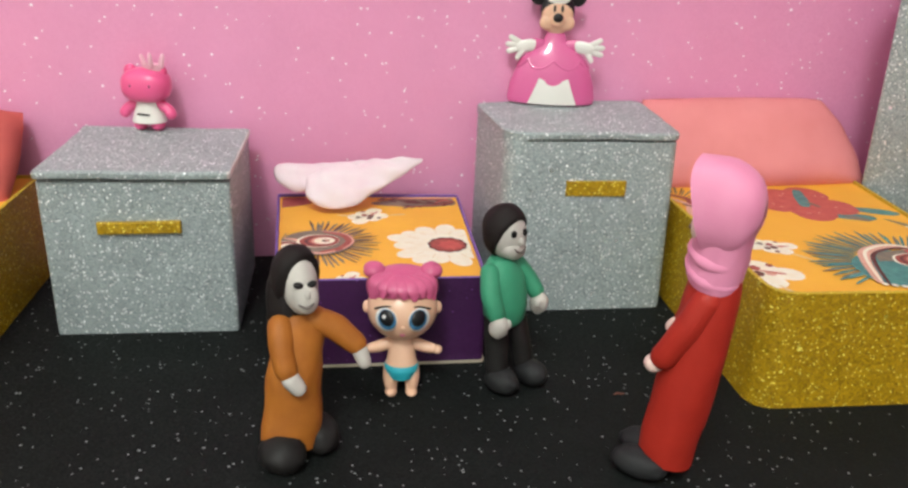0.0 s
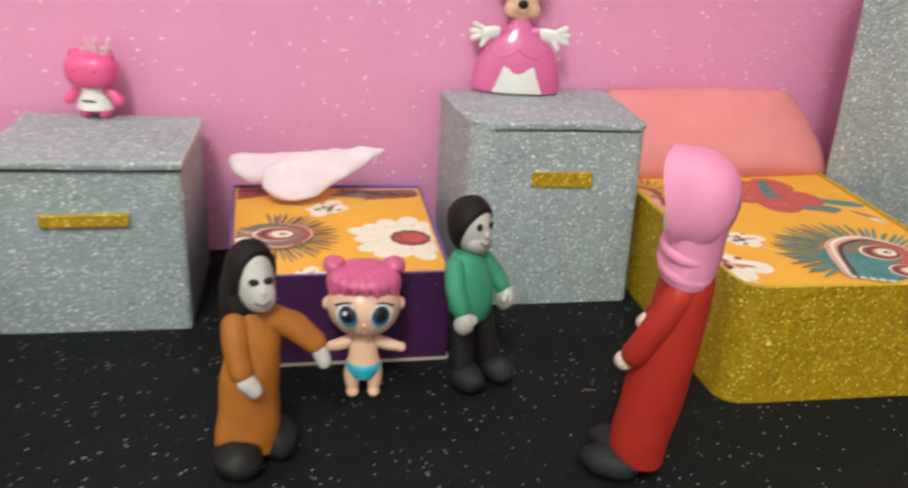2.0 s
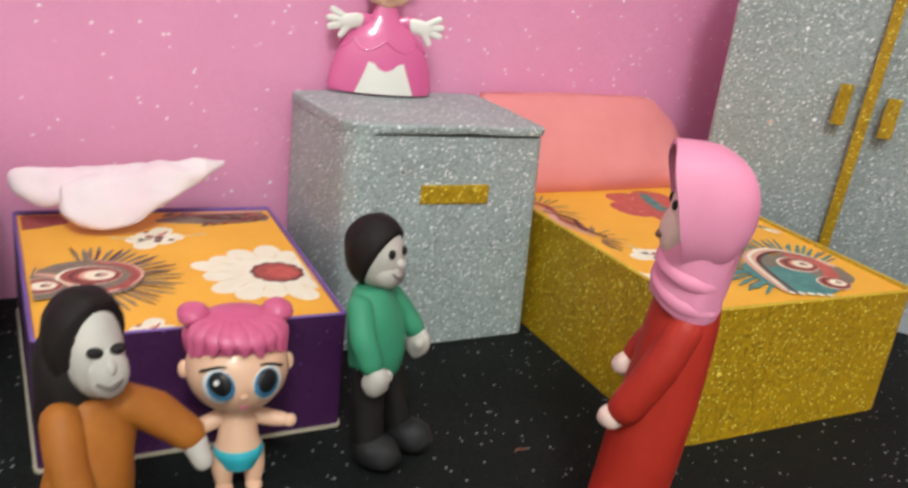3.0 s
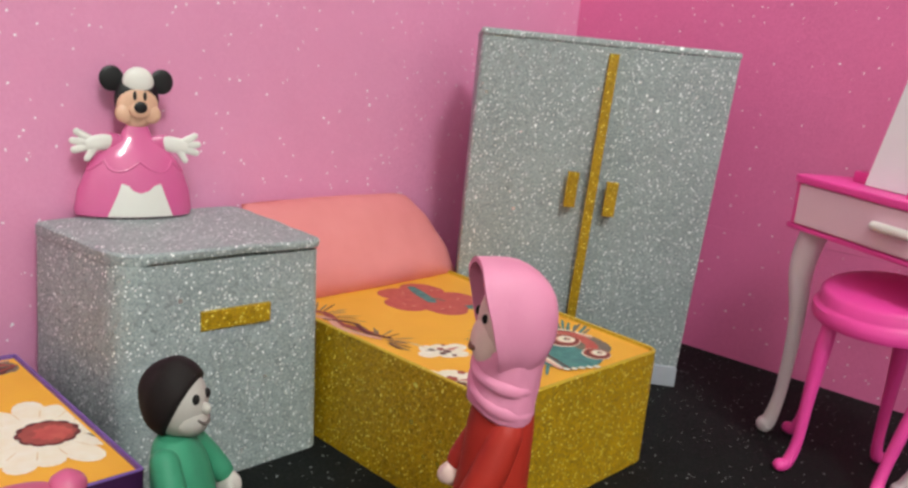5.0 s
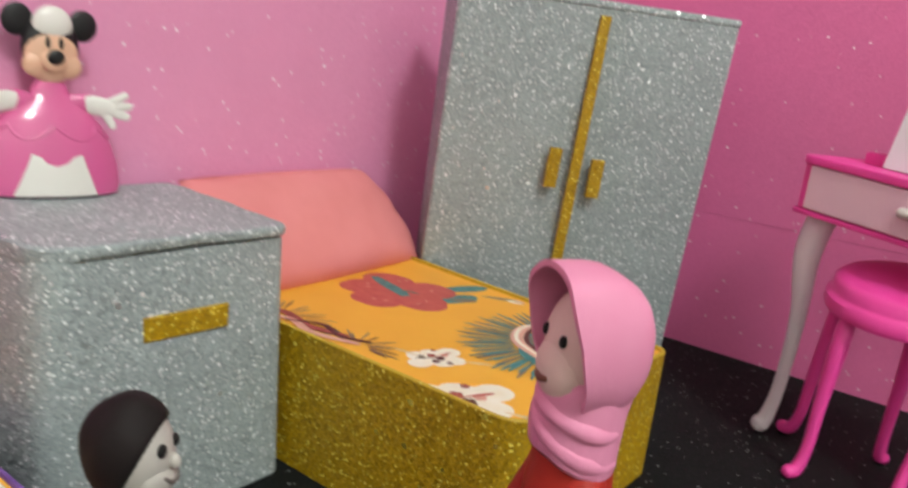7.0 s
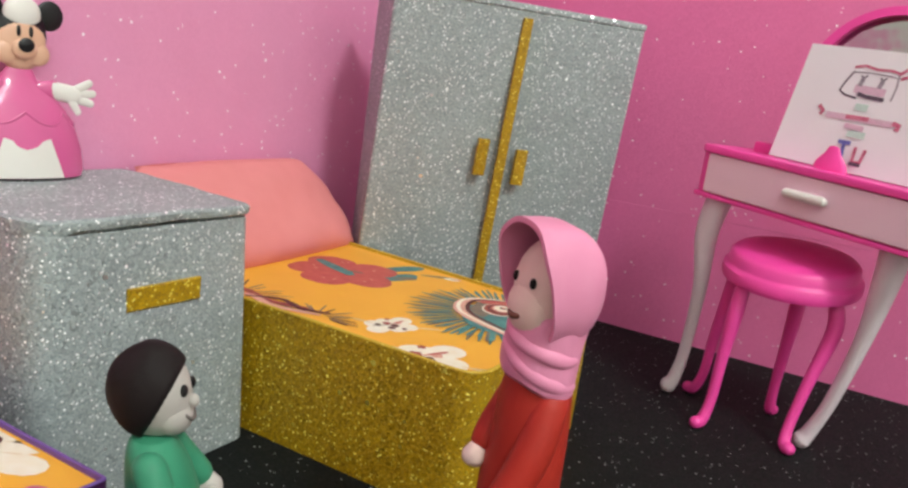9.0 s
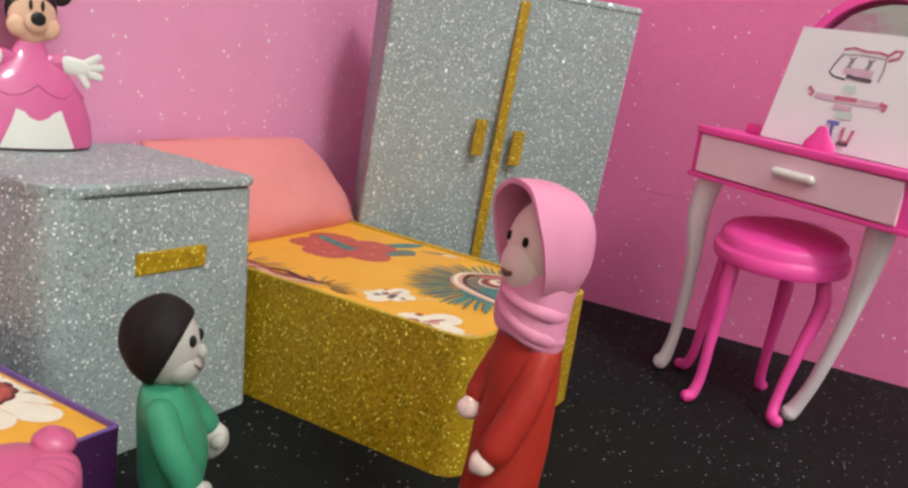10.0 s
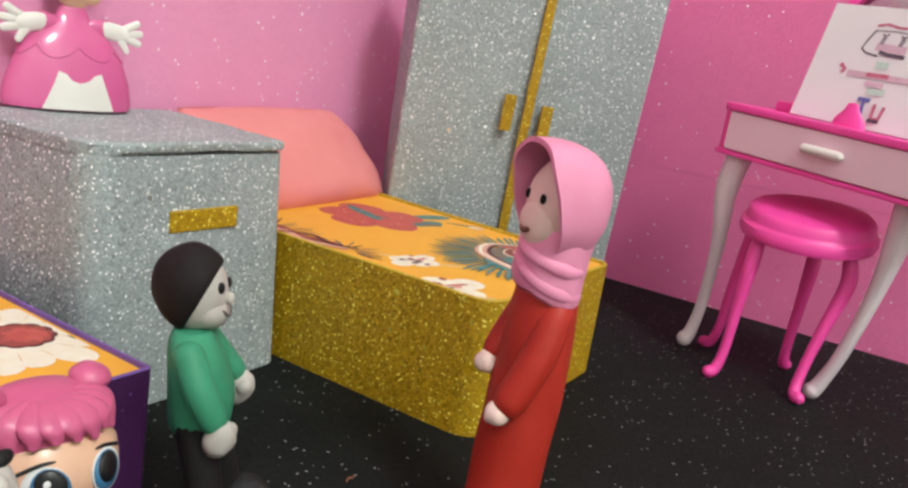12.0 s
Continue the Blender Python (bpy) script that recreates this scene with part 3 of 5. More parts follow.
def red_bloom(x, y, r, turn=0.6):
    """A lobed red flower, longer than wide, with teal leaves."""
    c, sn = math.cos(turn), math.sin(turn)

    def at(u, w):
        return x + r * (u * c - w * sn), y + r * (u * sn + w * c)
    s = [(leaf(*at(0.35, -0.55), r * 1.15, r * 0.34, turn - 0.95), "teal"), (leaf(*at(-0.35, -0.65), r * 0.95, r * 0.36, turn - 0.75), "teal")]
    s += [(leaf(*at(-0.1, -0.85), r * 0.5, r * 0.2, turn - 1.2), "grey")]
    for u, w, q in ((0.62, 0.30, 0.48), (0.05, 0.62, 0.44), (-0.55, 0.30, 0.46), (-0.45, -0.42, 0.46), (0.30, -0.48, 0.48), (0.0, 0.0, 0.5)):
        s.append((spots(*at(u, w), r * q, 3, 0.10, turn + u), "red"))
    s += [(strip([at(0.75, 0.55), at(0.35, 0.28), at(0.02, 0.02), at(-0.22, -0.12)], r * 0.26), "teal"),
          (leaf(*at(0.15, 0.05), r * 0.4, r * 0.10, turn - 1.9), "grey")]
    for k in range(9):
        s.append((leaf(*at(0.72 * math.cos(k * 1.3), 0.60 * math.sin(k * 1.3)), r * 0.10, r * 0.035, k * 0.9), "blush"))
    return s


def bed(at, plan, radii, height, wall, side_mat, rim_mat, label, prints, base_edge=False):
    top = thing("bed", at, label, "bed", "beds")
    outer = rounded(plan, radii, 6)
    inner = inset_poly(outer, wall)
    bm = bmesh.new()
    lo = 0.0018 if base_edge else 0.0
    rings = [[(x, y, z) for x, y in ring] for ring, z in
             ((inner, lo), (outer, lo), (outer, height - 0.0006), (inset_poly(outer, 0.0006), height), (inset_poly(outer, wall - 0.0005), height),
              (inner, height - 0.0006), (inner, height - 0.012))]
    vs = [[bm.verts.new(p) for p in ring] for ring in rings]
    n = len(outer)
    for j, (a, b) in enumerate(zip(vs, vs[1:])):
        for i in range(n):
            bm.faces.new((a[i], a[(i + 1) % n], b[(i + 1) % n], b[i])).material_index = 1 if j >= 2 else 0
    part("side_panel", bm, [side_mat, rim_mat], top)
    if base_edge:
        bm = bmesh.new()
        add_prism(bm, inset_poly(outer, -0.0012), 0.0, 0.0017, 0.0)
        part("base_card", bm, CREAM_EDGE, top, "cream card edge under the bed")
    bm = bmesh.new()
    zs = height - 0.0025
    add_prism(bm, inner, 0.004, zs, 0.0)
    part("bed_sheet", bm, ORANGE, top, "orange sheet printed with large flowers")
    for name, shapes, text in prints:
        sheet_part(name, shapes, zs, plan, top, text)
    return top


GOLD_PRINTS = [
    ("printed_red_flower", red_bloom(0.128, 0.190, 0.044, 0.6), "red printed flower with teal leaves"),
    ("printed_small_flower", small_bloom(0.043, 0.088, 0.021, -1.0), "small white printed flower"),
    ("printed_white_flower", small_bloom(0.006, 0.042, 0.034, -1.3), "white printed flower cut by the edge"),
    ("printed_paisley", teal_paisley(0.088, 0.050, 0.043), "teal and red printed paisley eyes"),
    ("printed_leaves", feathers(0.012, 0.196, 0.010, 0.022, -1.5, 1.5, 22, 0.026, "grey") + feathers(0.018, 0.130, 0.004, 0.010, -1.6, 1.4, 16, 0.022, "grey")
     + [(strip([(0.007, 0.214), (0.022, 0.198), (0.016, 0.170), (0.024, 0.142)], 0.007), "wine"), (strip([(0.008, 0.200), (0.016, 0.184), (0.010, 0.160), (0.020, 0.128)], 0.006), "blush"),
        (strip([(0.012, 0.186), (0.026, 0.166), (0.020, 0.146), (0.028, 0.126)], 0.004), "dark")], "grey and red printed leaves"),
    ("printed_leaf", [(leaf(0.178, 0.150, 0.03, 0.006, -1.0), "grey"), (leaf(0.186, 0.132, 0.014, 0.009, -1.0), "white"), (leaf(0.190, 0.128, 0.010, 0.004, -1.2), "blush")], "grey printed leaf"),
]
GOLD_PLAN = [(0.0, 0.0), (0.188, 0.0), (0.222, 0.300), (0.004, 0.300)]
bed(pose(0.276, 0.440, 0), GOLD_PLAN, [0.021, 0.012, 0.006, 0.006], 0.089, 0.003, GOLD, GOLD_EDGE,
    "gold glitter bed with an orange floral sheet beside the wardrobe", GOLD_PRINTS)
bed(pose(-0.452, 0.440, 0), [(0.0, 0.0), (0.19, 0.0), (0.187, 0.256), (0.0, 0.246)], [0.012, 0.02, 0.006, 0.006], 0.089, 0.003, GOLD, GOLD_EDGE,
    "gold glitter bed with an orange sheet beside a cabinet", [("printed_red_flower", red_bloom(0.12, 0.16, 0.040, 0.6), "red printed flower with teal leaves")])
PURPLE_PRINTS = [
    ("printed_daisy", daisy(0.1365, 0.072, 0.040, 0.1), "large white printed daisy with a red eye"),
    ("printed_small_flower", small_bloom(0.079, 0.138, 0.021, 0.1), "small white printed flower"),
    ("printed_paisley", grey_paisley(0.038, 0.075, 0.029), "grey and red printed paisley eyes"),
    ("printed_leaves", [(leaf(0.082, 0.172, 0.080, 0.024, 0.06), "grey"), (leaf(0.100, 0.178, 0.060, 0.012, -0.05), "dark")] + leaf_spray(0.088, 0.180, 0.066, 0.02, ("grey", "grey", "dark")) + leaf_spray(0.160, 0.176, 0.050, 3.45, ("grey", "grey", "dark"))
     + [(strip([(0.094, 0.187), (0.125, 0.185), (0.158, 0.186)], 0.003), "blush"), (strip([(0.140, 0.172), (0.150, 0.179), (0.158, 0.176)], 0.002), "red")], "grey and red printed leaves"),
    ("printed_border", [([(0.0, 0.160), (0.014, 0.163), (0.028, 0.170), (0.036, 0.180), (0.036, 0.190), (0.0, 0.190)], "wine")], "dark red printed border"),
    ("printed_white_flower", small_bloom(0.062, 0.004, 0.016, 0.2), "white printed flower"),
]
bed(pose(-0.064, 0.511, 0), [(0.011, 0.0), (0.162, 0.003), (0.164, 0.192), (-0.002, 0.192)], 0.003, 0.070, 0.0022, PURPLE, PURPLE_EDGE,
    "low purple bed with an orange floral sheet between two cabinets", PURPLE_PRINTS, base_edge=True)

# ---- pillows ----


def pillow(name, at, w, h, d, mat, label, seed, slant=0.0):
    """A stuffed cushion: w wide, h high, d thick, with drawn-in corners."""
    nu, nv = 30, 18
    bm = bmesh.new()
    sides = []
    for s in (1, -1):
        grid = []
        for j in range(nv + 1):
            v = -1 + 2 * j / nv
            row = []
            for i in range(nu + 1):
                u = -1 + 2 * i / nu
                puff = ((1 - abs(u) ** 3.5) * (1 - abs(v) ** 3.0)) ** 0.5
                x = u * w / 2 * (1 - 0.05 * v * v) - slant * max(0.0, u) * (v + 1) / 2
                z = v * h / 2 * (1 - 0.05 * u * u)
                y = s * d / 2 * puff + 0.0025 * noise.noise(Vector((u * 2 + seed, v * 2, s)))
                row.append((x, y, z))
            grid.append(row)
        sides.append(grid)
    made = {}

    def vert(p):
        key = tuple(round(q, 5) for q in p)
        if key not in made:
            made[key] = bm.verts.new(p)
        return made[key]
    for grid in sides:
        for j in range(nv):
            for i in range(nu):
                quad = [vert(grid[j][i]), vert(grid[j][i + 1]), vert(grid[j + 1][i + 1]), vert(grid[j + 1][i])]
                bm.faces.new(quad)
    bmesh.ops.remove_doubles(bm, verts=bm.verts, dist=0.0015)
    return single(name, bm, mat, at, label, "pillow", "pillows", angle=70)


pillow("pillow", pose(0.393, 0.713, 0.120, -38, 0, 5), 0.236, 0.098, 0.042, CORAL, "coral pink pillow leaning on the wall behind a bed", 1.0, slant=0.03)
pillow("pillow", pose(-0.352, 0.660, 0.112, -50, 0, 3), 0.17, 0.098, 0.046, CORAL_DARK, "red coral pillow leaning at the head of a gold bed", 4.0)

def wing(bm, rows, lean, set_back, seed):
    """A flat padded lobe of cloth: rows of (x, lower edge, upper edge, thickness) in a plane that leans back."""
    rings = []
    path = smooth_path(rows, 6)
    ca, sa = math.cos(radians(lean)), math.sin(radians(lean))
    for x, lo, hi, t in path:
        ring = []
        for k in range(28):
            a = 2 * math.pi * k / 28
            w = (lo + hi) / 2 + (hi - lo) / 2 * math.cos(a)
            d = t * math.sin(a) - set_back + 0.0036 * noise.noise(Vector((x * 70, w * 80, seed))) * (1 if math.sin(a) > 0 else 0.4)
            ring.append(Vector((x + 0.002 * noise.noise(Vector((w * 80, seed, x * 30))), w * ca - d * sa, w * sa + d * ca)))
        rings.append(ring)
    add_ring_loft(bm, rings)


bm = bmesh.new()
wing(bm, [(-0.0385, 0.0190, 0.0260, 0.0015), (-0.0365, 0.0120, 0.0350, 0.0045), (-0.030, 0.0050, 0.0395, 0.0062), (-0.018, 0.0022, 0.0430, 0.0068), (0.000, 0.0045, 0.0480, 0.0066), (0.018, 0.0165, 0.0520, 0.0056),
          (0.038, 0.0310, 0.0545, 0.0044), (0.054, 0.0430, 0.0550, 0.0028), (0.064, 0.0510, 0.0545, 0.0010)], 40, 0.0, 1.0)
wing(bm, [(-0.0665, 0.0390, 0.0440, 0.0015), (-0.0630, 0.0310, 0.0480, 0.0040), (-0.054, 0.0245, 0.0505, 0.0056), (-0.041, 0.0215, 0.0500, 0.0056), (-0.022, 0.0280, 0.0510, 0.0048), (0.002, 0.0380, 0.0535, 0.0034), (0.024, 0.0480, 0.0540, 0.0012)], 40, 0.0030, 5.0)
single("folded_cloth", bm, PALE_CLOTH, Matrix.Translation((0.0, 0.650, 0.0722)), "pale pink folded cloth pillow lying on the purple bed", "pillow", "pillows", angle=80)

# ---- wardrobe ----


def wardrobe(at, w, d, h):
    top = thing("wardrobe", at, "tall silver glitter wardrobe with gold trim standing across the corner", "wardrobe")
    bm = bmesh.new()
    add_prism(bm, rounded([(-w / 2, 0), (w / 2, 0), (w / 2, d), (-w / 2, d)], 0.004), 0.0195, h - 0.0060, 0.0006)
    for v in bm.verts:
        low = 1 - v.co.z / h
        v.co.x -= 0.010 * low * (v.co.x + w / 2) / w
        v.co.y += (0.012 + 0.036 * (0.5 - v.co.x / w)) * low * (1 - v.co.y / d)
    part("body", bm, SILVER, top)
    bm = bmesh.new()
    add_box(bm, (-w / 2 + 0.001, 0.0085, 0.0), (w / 2 - 0.0105, d - 0.002, 0.020), 0.001)
    for v in bm.verts:
        v.co.y += 0.036 * (0.5 - v.co.x / w) * (1 - v.co.y / d)
    part("plinth", bm, PLAIN_GREY, top, "plain grey foam foot strip")
    bm = bmesh.new()
    add_prism(bm, rounded([(-w / 2 - 0.0006, -0.0008), (w / 2 + 0.0006, -0.0008), (w / 2 + 0.0006, d), (-w / 2 - 0.0006, d)], 0.0045), h - 0.0062, h, 0.0018)
    part("top_panel", bm, SILVER, top, "glitter foam top panel")

    def strip(name, x0, x1, z0, z1, out, label):
        b = bmesh.new()
        add_box(b, (x0, -out, z0), (x1, 0.001, z1), 0.0006)
        for v in b.verts:
            v.co.x -= 0.005 * (1 - v.co.z / h)
            v.co.y += (0.012 + 0.036 * (0.5 - v.co.x / w)) * (1 - v.co.z / h)
        part(name, b, GOLD, top, label)
    strip("divider_strip", -0.0015, 0.0070, 0.0205, h - 0.012, 0.003, "gold glitter strip between the doors")
    strip("door_handle", -0.0215, -0.0115, 0.167, 0.201, 0.004, "gold glitter handle")
    strip("door_handle", 0.0155, 0.0260, 0.162, 0.195, 0.004, "gold glitter handle")
    return top


wardrobe(pose(0.549, 0.574, 0, 0, 0, -45.5), 0.234, 0.085, 0.322)

# ---- dressing table, stool and drawing ----
# Local x runs along the table front, y backwards, z up.
TABLE_AT = Matrix(((-0.42, 0.9075, 0, 0.592), (-0.9075, -0.42, 0, 0.402), (0, 0, 1, 0), (0, 0, 0, 1)))
SAG = -0.055


def sheared(bm):
    for v in bm.verts:
        v.co.z += SAG * v.co.x


def dressing_table():
    top = thing("dressing_table", TABLE_AT, "pink and white plastic toy dressing table with a drawer and mirror", "dressing table")
    plan = rounded([(-0.012, -0.006), (0.190, -0.006), (0.190, 0.098), (-0.012, 0.098)], [0.012, 0.012, 0.03, 0.03], 6)
    bm = bmesh.new()
    add_prism(bm, plan, 0.219, 0.2255, 0.0015)
    sheared(bm)
    part("tabletop", bm, HOT_PINK, top, "fuchsia plastic top")
    bm = bmesh.new()
    plan = rounded([(-0.010, -0.001), (0.187, -0.001), (0.187, 0.094), (-0.010, 0.094)], [0.004, 0.004, 0.03, 0.03], 6)
    add_prism(bm, plan, 0.183, 0.2192, 0.001)
    add_prism(bm, inset_poly(plan, -0.003), 0.1815, 0.1855, 0.001)
    sheared(bm)
    part("table_frame", bm, HOT_PINK, top, "fuchsia plastic frame round the drawer")
    bm = bmesh.new()
    add_box(bm, (-0.001, -0.0045, 0.1865), (0.172, 0.004, 0.2185), 0.0012)
    sheared(bm)
    drawer = part("drawer", bm, DRAWER_PINK, top, "pale pink closed drawer front")
    bm = bmesh.new()
    add_tube(bm, [(0.077, -0.0085, 0.2035, 0.0038), (0.106, -0.0085, 0.2035, 0.0038)], steps=4)
    add_box(bm, (0.086, -0.008, 0.2015), (0.097, -0.001, 0.2055), 0.0005)
    sheared(bm)
    part("knob", bm, TOY_WHITE, drawer, "white bar knob")
    for pts in ([(0.004, 0.016, 0.184, 0.0110), (0.000, 0.012, 0.150, 0.0098), (0.002, 0.015, 0.102, 0.0062), (-0.001, 0.016, 0.045, 0.0050), (-0.004, 0.013, 0.016, 0.0058), (-0.0065, 0.010, 0.0075, 0.0072)],
                [(0.150, 0.028, 0.178, 0.0110), (0.1495, 0.026, 0.150, 0.0098), (0.142, 0.029, 0.100, 0.0062), (0.129, 0.030, 0.045, 0.0052), (0.119, 0.029, 0.016, 0.0058), (0.115, 0.027, 0.0072, 0.0070)]):
        bm = bmesh.new()
        add_tube(bm, pts, seg=16, steps=6)
        part("leg", bm, LEG_WHITE, top, "curved white leg")
    # arched mirror
    arch = [(0.100 + 0.066 * math.cos(a), 0.296 + 0.060 * math.sin(a)) for a in (math.pi * k / 24 for k in range(25))]
    outline = [(0.166, 0.232), *arch, (0.034, 0.232)]
    bm = bmesh.new()
    n = len(outline)
    inner = [(0.100 + (x - 0.100) * 0.87, 0.285 + (z - 0.285) * 0.90) for x, z in outline]
    rings = []
    for ring, y in ((outline, 0.062), (outline, 0.052), (inner, 0.051), (inner, 0.060)):
        rings.append([(x, y, z) for x, z in ring])
    vs = [[bm.verts.new(p) for p in r] for r in rings]
    for a, b in zip(vs, vs[1:] + vs[:1]):
        for i in range(n):
            bm.faces.new((a[i], a[(i + 1) % n], b[(i + 1) % n], b[i]))
    for v in bm.verts:
        v.co.y += 0.22 * (v.co.z - 0.30)
    sheared(bm)
    part("mirror_frame", bm, HOT_PINK, top, "fuchsia arched mirror frame")
    bm = bmesh.new()
    bm.faces.new([bm.verts.new((x, 0.057, z)) for x, z in inner])
    for v in bm.verts:
        v.co.y += 0.22 * (v.co.z - 0.30)
    sheared(bm)
    part("mirror", bm, mirror_mat, top, "mirror foil", smooth=False)
    for x, tall, wide in ((0.094, 0.019, 0.014),):
        bm = bmesh.new()
        rows = [(wide, 0.0), (wide * 0.9, tall * 0.3), (wide * 0.45, tall * 0.7), (wide * 0.3, tall * 0.95), (wide * 0.1, tall)]
        rings = [[(x + r * math.cos(2 * math.pi * k / 20), 0.014 + 0.35 * r * math.sin(2 * math.pi * k / 20), 0.2254 + z) for k in range(20)] for r, z in rows]
        add_ring_loft(bm, rings)
        sheared(bm)
        part("paper_stop", bm, HOT_PINK, top, "fuchsia plastic bump on the table top")
    bm = bmesh.new()
    add_box(bm, (0.012, 0.036, 0.2245), (0.030, 0.050, 0.2345), 0.002)
    sheared(bm)
    part("mirror_socket", bm, HOT_PINK, top, "fuchsia plastic socket block on the table top")
    return top


dressing_table()


def stroke(bm, pts, width, z, mi, lift):
    """A pen line on the paper through points (x, y)."""
    left, right = [], []
    for i, p in enumerate(pts):
        a, b = Vector(pts[max(i - 1, 0)]), Vector(pts[min(i + 1, len(pts) - 1)])
        d = (b - a).normalized()
        nrm = Vector((-d.y, d.x)) * width / 2
        left.append(Vector(p) + nrm)
        right.append(Vector(p) - nrm)
    vl = [bm.verts.new((p.x, -lift, p.y)) for p in left]
    vr = [bm.verts.new((p.x, -lift, p.y)) for p in right]
    for i in range(len(pts) - 1):
        bm.faces.new((vl[i], vl[i + 1], vr[i + 1], vr[i])).material_index = mi


def drawing():
    lean = TABLE_AT @ pose(0.036, 0.022, 0.2265 + SAG * 0.036, -12, 3.2, 0)
    top = thing("drawing_sheet", lean, "white paper with a child's pen drawing leaning on the mirror", "drawing")
    bm = bmesh.new()
    w, h = 0.124, 0.095
    rings = []
    for y in (0.0, 0.0006):
        rings.append([(x, y, z) for x, z in ((0, 0), (w / 3, 0), (2 * w / 3, 0), (w, 0), (w, h), (2 * w / 3, h), (w / 3, h), (0, h))])
    add_ring_loft(bm, rings)
    part("paper", bm, PAPER, top, smooth=False)
    keys = list(PEN)
    lines = [
        ("dark", 0.0015, [(0.031, 0.077), (0.027, 0.068), (0.025, 0.061), (0.030, 0.058), (0.040, 0.0565)]), ("grey", 0.0014, [(0.066, 0.058), (0.0665, 0.068), (0.065, 0.078)]),
        ("grey", 0.0011, [(0.030, 0.076), (0.045, 0.077), (0.064, 0.076)]), ("red", 0.0020, [(0.030, 0.080), (0.038, 0.082), (0.048, 0.080), (0.058, 0.0805), (0.066, 0.079)]),
        ("red", 0.0026, [(0.065, 0.078), (0.070, 0.083), (0.075, 0.083), (0.074, 0.078), (0.067, 0.075)]), ("pink", 0.0060, [(0.036, 0.064), (0.060, 0.063)]),
        ("grey", 0.0034, [(0.039, 0.066), (0.0395, 0.069), (0.040, 0.072)]), ("dark", 0.0013, [(0.0375, 0.074), (0.040, 0.0725), (0.0425, 0.0745)]),
        ("grey", 0.0034, [(0.054, 0.066), (0.0545, 0.069), (0.055, 0.072)]), ("dark", 0.0013, [(0.0525, 0.074), (0.055, 0.0725), (0.0575, 0.0745)]),
        ("dark", 0.0030, [(0.040, 0.0600), (0.047, 0.0585), (0.061, 0.0580)]), ("red", 0.0012, [(0.030, 0.0425), (0.050, 0.0410), (0.070, 0.0400)]),
        ("green", 0.0055, [(0.042, 0.050), (0.052, 0.050)]), ("pink", 0.0045, [(0.022, 0.041), (0.074, 0.041)]),
        ("red", 0.0034, [(0.038, 0.0415), (0.056, 0.042)]), ("red", 0.0030, [(0.014, 0.047), (0.019, 0.043), (0.017, 0.040)]),
        ("red", 0.0040, [(0.074, 0.042), (0.079, 0.041), (0.078, 0.037)]),
        ("green", 0.0050, [(0.044, 0.029), (0.058, 0.029)]), ("pink", 0.0040, [(0.040, 0.035), (0.055, 0.034)]),
        ("blue", 0.0032, [(0.040, 0.022), (0.050, 0.022)]), ("blue", 0.0026, [(0.045, 0.021), (0.047, 0.010)]),
        ("red", 0.0026, [(0.055, 0.020), (0.056, 0.009), (0.062, 0.009), (0.063, 0.019)]), ("dark", 0.0028, [(0.054, 0.007), (0.063, 0.007)]),
    ]
    for k, (colour, width, pts) in enumerate(lines):
        bm = bmesh.new()
        stroke(bm, [(x + 0.012, z) for x, z in pts], width, 0, 0, 0.0002 + 0.00003 * k)
        part("pen_line", bm, PEN[colour], top, colour + " pen line", smooth=False)
    return top


drawing()


def stool():
    top = thing("stool", pose(0.583, 0.331, 0), "fuchsia plastic toy stool with a round seat and curved legs", "stool")
    bm = bmesh.new()
    add_lathe(bm, [(0.046, 0.114), (0.0525, 0.1145), (0.054, 0.118), (0.0535, 0.124), (0.051, 0.1262), (0.050, 0.128), (0.0495, 0.134), (0.046, 0.1375), (0.036, 0.139), (0.015, 0.1393)], seg=44)
    for v in bm.verts:
        v.co.z += 0.0125 + 0.15 * v.co.x
        v.co.x += 0.003
        v.co.y -= 0.009
    part("seat", bm, HOT_PINK, top)
    for x, y, tx, ty in ((-0.041, 0.029, -0.030, 0.021), (-0.036, -0.034, -0.012, -0.047), (0.033, 0.052, 0.024, 0.036), (0.039, -0.013, 0.027, -0.016)):
        bm = bmesh.new()
        add_tube(bm, [(tx, ty, 0.117, 0.0058), (tx * 1.08 - 0.001, ty * 1.05, 0.098, 0.0062), (tx * 0.55 + x * 0.45, ty * 0.55 + y * 0.45, 0.060, 0.0048),
                      (tx * 0.2 + x * 0.75, ty * 0.2 + y * 0.75, 0.025, 0.0042), (x, y, 0.008, 0.0047), (x * 1.12, y * 1.12, 0.0054, 0.0052)], seg=14, steps=6)
        part("leg", bm, HOT_PINK, top, "curved fuchsia leg")
    return top


stool()

# ---- figures ----


def lean_back(bm, k):
    for v in bm.verts:
        v.co.y += k * max(0.0, v.co.z)


